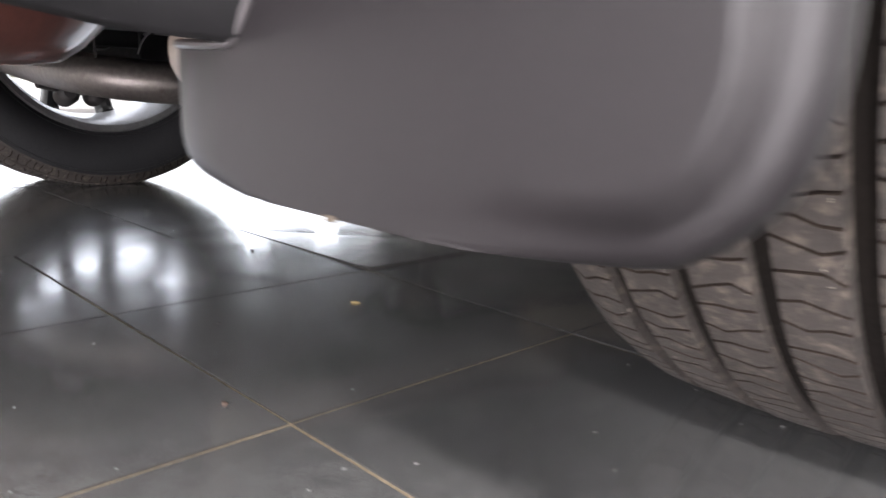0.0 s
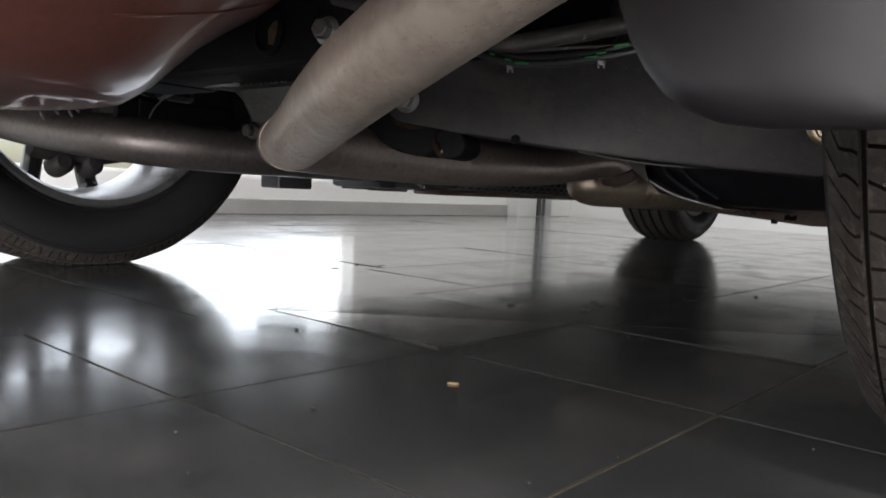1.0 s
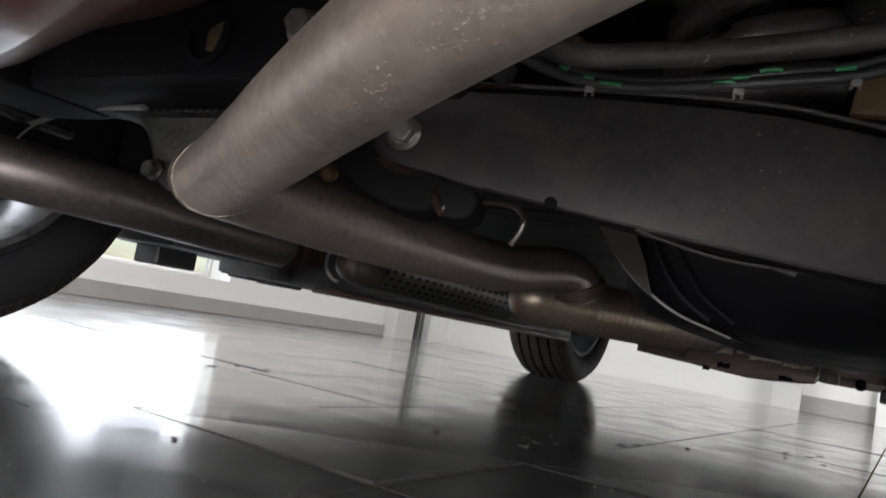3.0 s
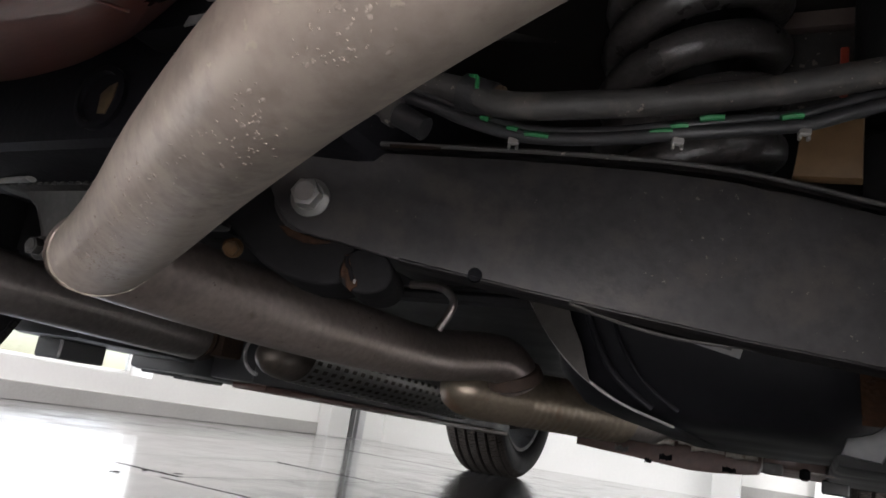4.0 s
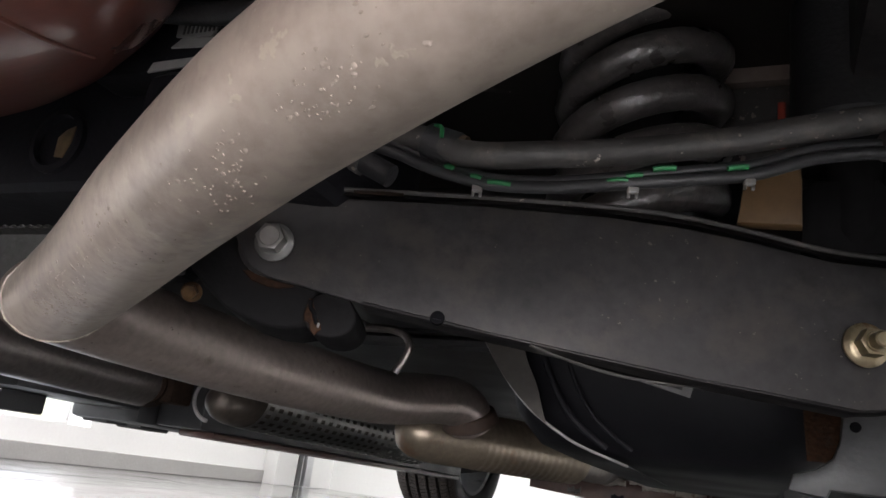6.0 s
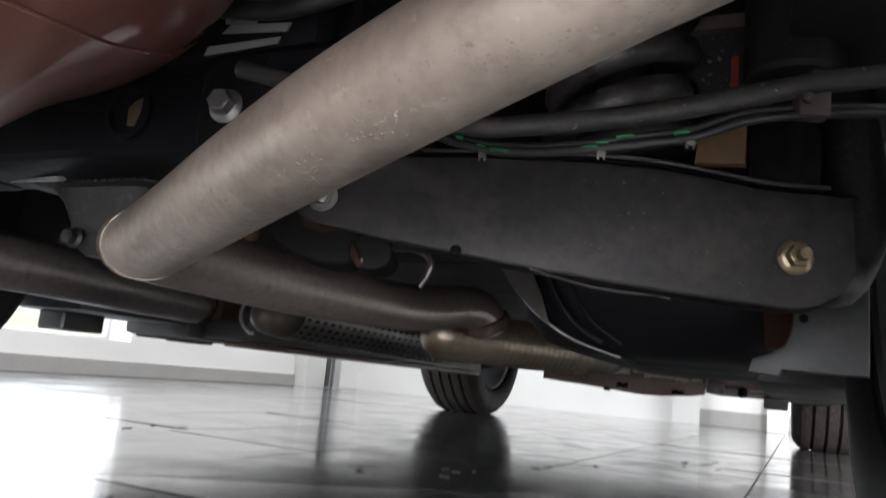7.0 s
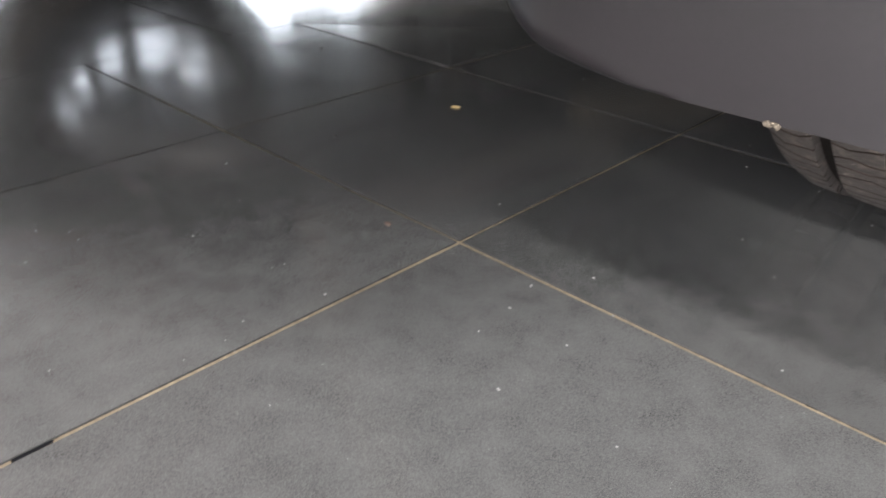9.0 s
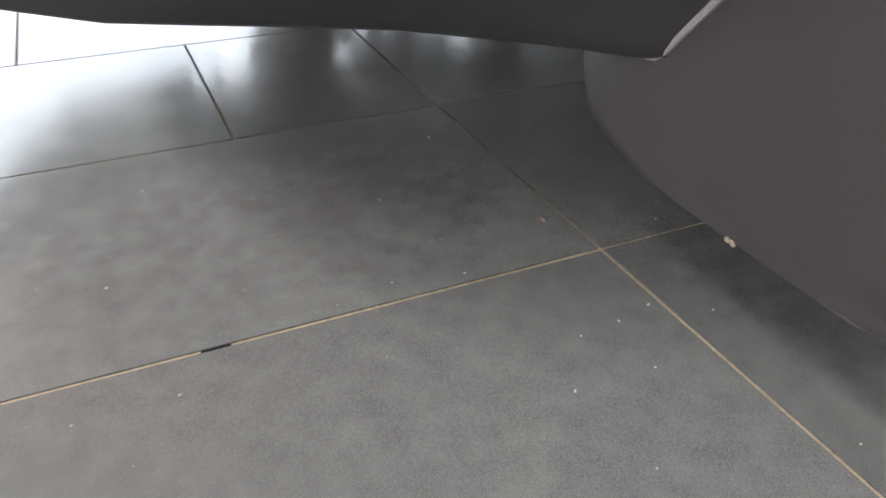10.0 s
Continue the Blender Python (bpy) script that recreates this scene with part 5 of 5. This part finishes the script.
part("tag", box((-0.003, -0.004, -0.0075), (0.003, 0.004, 0.0085), 0.001, 1, pose(-0.357, 0.1128, 0.3955, 0, 18, 0)), GREEN, hn, "green cable tag")
part("harness", tube([(-0.44, 0.110, 0.447), (-0.38, 0.113, 0.4165), (-0.32, 0.113, 0.4000), (-0.25, 0.113, 0.3950), (-0.19, 0.12, 0.407)], 0.0045, seg=10), BLACKPLASTIC, car)

# pierced heat shield wrapped round the second resonator
hs = bmesh.new()
na, ny = 22, 96
grid = []
for j in range(ny + 1):
    f = j / ny
    c_ = Vector((-0.738 + 0.030 * f * f, 0.835 + 0.62 * f, 0.2300 - 0.006 * f))
    r_ = 0.0500 + (0.0009 if j % 4 else 0.0)
    grid.append([hs.verts.new(c_ + Vector((r_ * math.cos(radians(-152 + 170 * i / na)), 0, r_ * math.sin(radians(-152 + 170 * i / na))))) for i in range(na + 1)])
for j in range(ny):
    for i in range(na):
        if i % 2 and j % 4 in (1, 2) and 1 < i < na - 1:
            continue
        hs.faces.new((grid[j][i], grid[j][i + 1], grid[j + 1][i + 1], grid[j + 1][i]))
bmesh.ops.solidify(hs, geom=hs.faces[:], thickness=0.0012)
part("tunnel_shield", hs, SHIELD, car, "perforated silver heat shield round the resonator", angle=50)
part("tunnel_lining", box((-0.84, 0.80, 0.262), (-0.62, 2.3, 0.284), 0.006, 2), BUSH, car, "black felt lining of the tunnel")

# sills and lower floor on both sides
for s, x0, x1 in ((-1, -1.28, -1.10), (1, 0.04, 0.22)):
    b = bmesh.new()
    if s < 0:
        add_box(b, (x0, 0.72, 0.197), (x1, 1.02, 0.30), 0.012, 2)
        add_box(b, (x0, 1.0, 0.172), (x1, 2.55, 0.30), 0.012, 2)
    else:
        add_box(b, (x0, 0.74, 0.165), (x1, 2.55, 0.30), 0.012, 2)
    part("sill", b, BLACKPLASTIC, car, "black sill under the door")
part("floor_beam", box((-1.08, 1.1, 0.163), (-0.99, 2.5, 0.176), 0.004, 2), REDBROWN, car, "red-brown floor beam")
part("floor_panel", box((-1.10, 1.05, 0.1765), (-0.985, 2.5, 0.285), 0.006, 2), BLACKPLASTIC, car)
part("floor_beam", box((-0.14, 1.40, 0.168), (0.04, 2.6, 0.30), 0.012, 2), REDBROWN, car, "red-brown floor beam")
for y0, y1, z0 in ((0.770, 0.872, 0.1615), (1.023, 1.086, 0.167), (1.117, 1.211, 0.1645)):
    part("jack_pad", box((-1.27, y0, z0), (-1.20, y1, 0.20), 0.004, 1), BLACKPLASTIC, car)
part("jack_pad", box((0.03, 1.95, 0.136), (0.09, 2.07, 0.17), 0.004, 1), BLACKPLASTIC, car)
# ragged cross beam with a pale foil edge
low = [(-0.400, 0.158), (-0.348, 0.154), (-0.288, 0.150), (-0.240, 0.1455), (-0.190, 0.1420), (-0.150, 0.1432), (-0.124, 0.1460), (-0.098, 0.1478), (-0.072, 0.1520)]
part("cross_beam", plate((low + [(-0.066, 0.166), (-0.066, 0.186), (-0.24, 0.192), (-0.40, 0.184)])[::-1], 0.05, basis((1, 0, 0), (0, 0, 1), (0, 1.33, 0)), bevel=0.003, seg=2), REDBROWN, car, "red-brown floor cross beam")
for x0_, x1_, z0_, h_, mat_ in ((-0.395, -0.335, 0.182, 0.010, FOIL), (-0.340, -0.262, 0.186, 0.009, FOIL), (-0.268, -0.205, 0.1845, 0.013, FOIL), (-0.198, -0.172, 0.189, 0.013, FOIL), (-0.176, -0.120, 0.181, 0.012, FOIL), (-0.118, -0.066, 0.1765, 0.011, FOIL), (-0.310, -0.286, 0.164, 0.008, CAST), (-0.230, -0.208, 0.158, 0.010, BUSH), (-0.122, -0.100, 0.1510, 0.008, BUSH), (-0.255, -0.243, 0.1500, 0.007, BUSH)):
    edge = [(x0_ + (x1_ - x0_) * k / 7, z0_ + rng.uniform(-0.0016, 0.0016)) for k in range(8)]
    rim_ = [(x, z + h_ + rng.uniform(-0.0025, 0.0025)) for x, z in edge[::-1]]
    part("foil_strip" if mat_ is FOIL else "bracket", plate((edge + rim_)[::-1], 0.006, basis((1, 0, 0.02), (0, 0.1, 1), (0, 1.268 + rng.uniform(-0.004, 0.004), 0)), bevel=0.001, seg=1), mat_, car, "crumpled pale foil edge" if mat_ is FOIL else "")
part("bracket", box((-0.060, 1.27, 0.156), (-0.030, 1.32, 0.174), 0.003, 2), CAST, car, "grey bracket block on the floor beam")
part("knob", lathe([(-0.010, 0.004), (-0.006, 0.0085), (0.006, 0.0085), (0.010, 0.004)], 18, Matrix.Translation((0.004, 1.29, 0.1625))), BUSH, car)
part("foil_strip", box((0.012, 1.28, 0.1645), (0.066, 1.29, 0.1685), 0.001, 1), FOIL, car)
part("front_arm", tube([(-1.20, 2.92, 0.20), (-1.05, 2.75, 0.215), (-0.85, 2.60, 0.235), (-0.70, 2.62, 0.25)], 0.028, seg=12, flat=0.6), BLACKSTEEL, car)
part("front_arm", mirrored(tube([(-1.20, 2.92, 0.20), (-1.05, 2.75, 0.215), (-0.85, 2.60, 0.235), (-0.70, 2.62, 0.25)], 0.028, seg=12, flat=0.6)), BLACKSTEEL, car)
part("front_subframe", box((-0.95, 2.55, 0.235), (-0.12, 3.1, 0.32), 0.03, 3), BLACKSTEEL, car)
part("wheel_deflector", box((-1.38, 2.56, 0.19), (-1.15, 2.60, 0.33), 0.01, 2), BLACKPLASTIC, car)
part("wheel_deflector", mirrored(box((-1.38, 2.56, 0.19), (-1.15, 2.60, 0.33), 0.01, 2)), BLACKPLASTIC, car)
# black sheets added to close bright gaps inside the wheels
part("gap_sheet", box((-1.165, -0.42, 0.255), (-1.155, 0.02, 0.60), 0.003, 1), BLACKPLASTIC, car)
part("gap_sheet", box((-1.165, 0.02, 0.283), (-1.155, 0.70, 0.60), 0.003, 1), BLACKPLASTIC, car)
part("gap_sheet", box((-1.152, 0.40, 0.256), (-1.142, 0.72, 0.32), 0.003, 1), BLACKPLASTIC, car)
part("gap_sheet", box((0.125, -0.12, 0.50), (0.135, 0.70, 0.60), 0.003, 1), BLACKPLASTIC, car)
# wheel arch liners
for xw, s in ((XLW, -1), (XRW, 1)):
    for yw in (YR, YFW):
        ln = bmesh.new()
        prev = None
        for k in range(25):
            a = radians(-8 + 196 * k / 24)
            ring = [ln.verts.new((xw + s * 0.13, yw + 0.415 * math.cos(a), HUB_Z + 0.415 * math.sin(a))), ln.verts.new((xw - s * 0.15, yw + 0.415 * math.cos(a), HUB_Z + 0.415 * math.sin(a)))]
            if prev:
                ln.faces.new((prev[0], prev[1], ring[1], ring[0]))
            prev = ring
        bmesh.ops.solidify(ln, geom=ln.faces[:], thickness=0.004)
        part("arch_liner", ln, BLACKPLASTIC, car, "black felt wheel arch liner")

# ---- small things on the floor ----
leaf = bmesh.new()
add_plate(leaf, [(-0.0055, 0), (-0.0025, 0.0026), (0.003, 0.0022), (0.006, 0.0004), (0.0024, -0.0022), (-0.003, -0.0022)], 0.0014, Matrix.Translation((-0.205, 0.218, 0.0016)) @ pose(0, 0, 0, 0, 0, 30), bevel=0.0004, seg=1)
tagged(finish("dry_leaf", leaf, LEAFDRY), "tiny dry yellow leaf scrap on the tiles", "leaf")


def crumb(name, x, y, size, mat, label, cat):
    bm = bmesh.new()
    bmesh.ops.create_icosphere(bm, subdivisions=1, radius=1)
    for v in bm.verts:
        k = 1 + rng.uniform(-0.3, 0.3)
        v.co = Vector((v.co.x * size * k + x, v.co.y * size * k * 0.7 + y, max(0, v.co.z * size * 0.5 * k + size * 0.35)))
    tagged(finish(name, bm, mat, smooth=False), label, cat)


crumb("pebble", -0.490, 0.262, 0.0038, GRIT, "small dark crumb of grit on the tiles", "grit")
crumb("pebble", -0.228, 0.069, 0.003, GRIT, "small dark crumb of grit on the tiles", "grit")
crumb("pebble", -0.057, -0.019, 0.0032, WELD, "small reddish crumb on the tiles", "grit")
for x, y in ((-0.065, -0.111), (-0.067, -0.120), (-0.131, -0.088), (0.050, -0.205), (-0.094, 0.047)):
    crumb("crumb", x, y, 0.0007, GRITPALE, "pale speck of dust on the tiles", "grit")
dust = bmesh.new()
for k in range(420):
    x, y = rng.uniform(-1.5, 0.75), rng.uniform(-0.5, 1.9)
    s = rng.uniform(0.0003, 0.0008)
    a = rng.uniform(0, 3.14)
    add_box(dust, (-s * rng.uniform(1, 2.4), -s, 0), (s, s, s), 0, 1, pose(x, y, 0.0001, 0, 0, math.degrees(a)))
dob = finish("dust", dust, GRITPALE, smooth=False)
tagged(dob, "scattered pale dust and grit on the tiles", "dust", kind="stuff")
flk = bmesh.new()
for k in range(46):
    cx_, cy_ = rng.choice(((-0.40, 0.78), (-0.31, 1.05), (0.02, 0.82), (-0.36, 0.80), (-1.0, 0.85), (-0.1, 1.6)))
    x, y = cx_ + rng.gauss(0, 0.035), cy_ + rng.gauss(0, 0.06)
    s = rng.uniform(0.001, 0.0045)
    add_box(flk, (-s * 2, -s * 0.6, 0), (s * 2, s * 0.6, s * 0.3), 0, 1, pose(x, y, 0.0001, 0, 0, rng.uniform(0, 180)))
tagged(finish("dirt_flakes", flk, GRIT, smooth=False), "dark dirt flakes scattered on the tiles", "dirt", kind="stuff")

# near-black boxes paint the shade where joint filler is missing
for gx, gy, lx, ly in ((-0.007, -0.306, 0.0011, 0.010), (0.262, 0.0, 0.006, 0.0008)):
    part("joint_gap_shade", box((gx - lx, gy - ly, -0.0015), (gx + lx, gy + ly, -0.0004)), BUSH, floor, "dark box standing in for the shade of a gap in the joint", smooth=False)

# ---- floor tiles ----
xs = [0.325 * k for k in range(14, 0, -1)] + [0.0, -0.320, -0.640, -0.950] + [-0.950 - 0.318 * k for k in range(1, 8)]
fixed = {(-0.320, 0.0): [-0.645, 0.0, 0.320, 0.610, 0.905], (0.0, 0.325): [-0.645, 0.0, 0.320, 0.905], (-0.640, -0.320): [-0.870, -0.228, 0.0, 0.320, 0.615, 1.255], (-0.950, -0.640): [-0.432, 0.210, 0.800]}
rest = bmesh.new()


def add_tile(corners, mid, slope=None):
    tb = tile_bm(corners, slope=slope)
    if -1.9 < mid[1] and mid[0] < 1.4:
        part("tile", tb, TILE, floor, smooth=False).data.materials.append(TILE_EDGE)
        return
    me = bpy.data.meshes.new("tmp")
    tb.to_mesh(me)
    tb.free()
    rest.from_mesh(me)
    bpy.data.meshes.remove(me)


for i in range(len(xs) - 1):
    x1, x0 = xs[i], xs[i + 1]
    ys = sorted(fixed.get((round(x0, 3), round(x1, 3)), [rng.choice((0.0, 0.21, 0.42)) - 0.65]))
    while ys[0] > YB - 0.2:
        ys.insert(0, ys[0] - 0.645)
    while ys[-1] < YF + 0.2:
        ys.append(ys[-1] + 0.645)
    for y0, y1 in zip(ys, ys[1:]):
        a0, a1 = max(y0, YB - 0.1), min(y1, YF + 0.1)
        b0, b1 = max(x0, XL - 0.08), min(x1, XR + 0.08)
        if a1 - a0 < 0.02 or b1 - b0 < 0.02:
            continue
        quad = [(b0, a0), (b1, a0), (b1, a1), (b0, a1)]
        pieces = cut_by_fold(quad) if -0.65 < (b0 + b1) / 2 < 0.0 and 0.31 < a0 and a1 < 0.92 else [quad]
        if len(pieces) == 1:
            add_tile(quad, ((b0 + b1) / 2, (a0 + a1) / 2))
        else:
            for piece, rise in zip(pieces, (0.0085, 0.0050)):
                add_tile(piece, quad[0], rise)
tagged(finish("tile_field", rest, TILE, floor, smooth=False), kind="stuff").data.materials.append(TILE_EDGE)
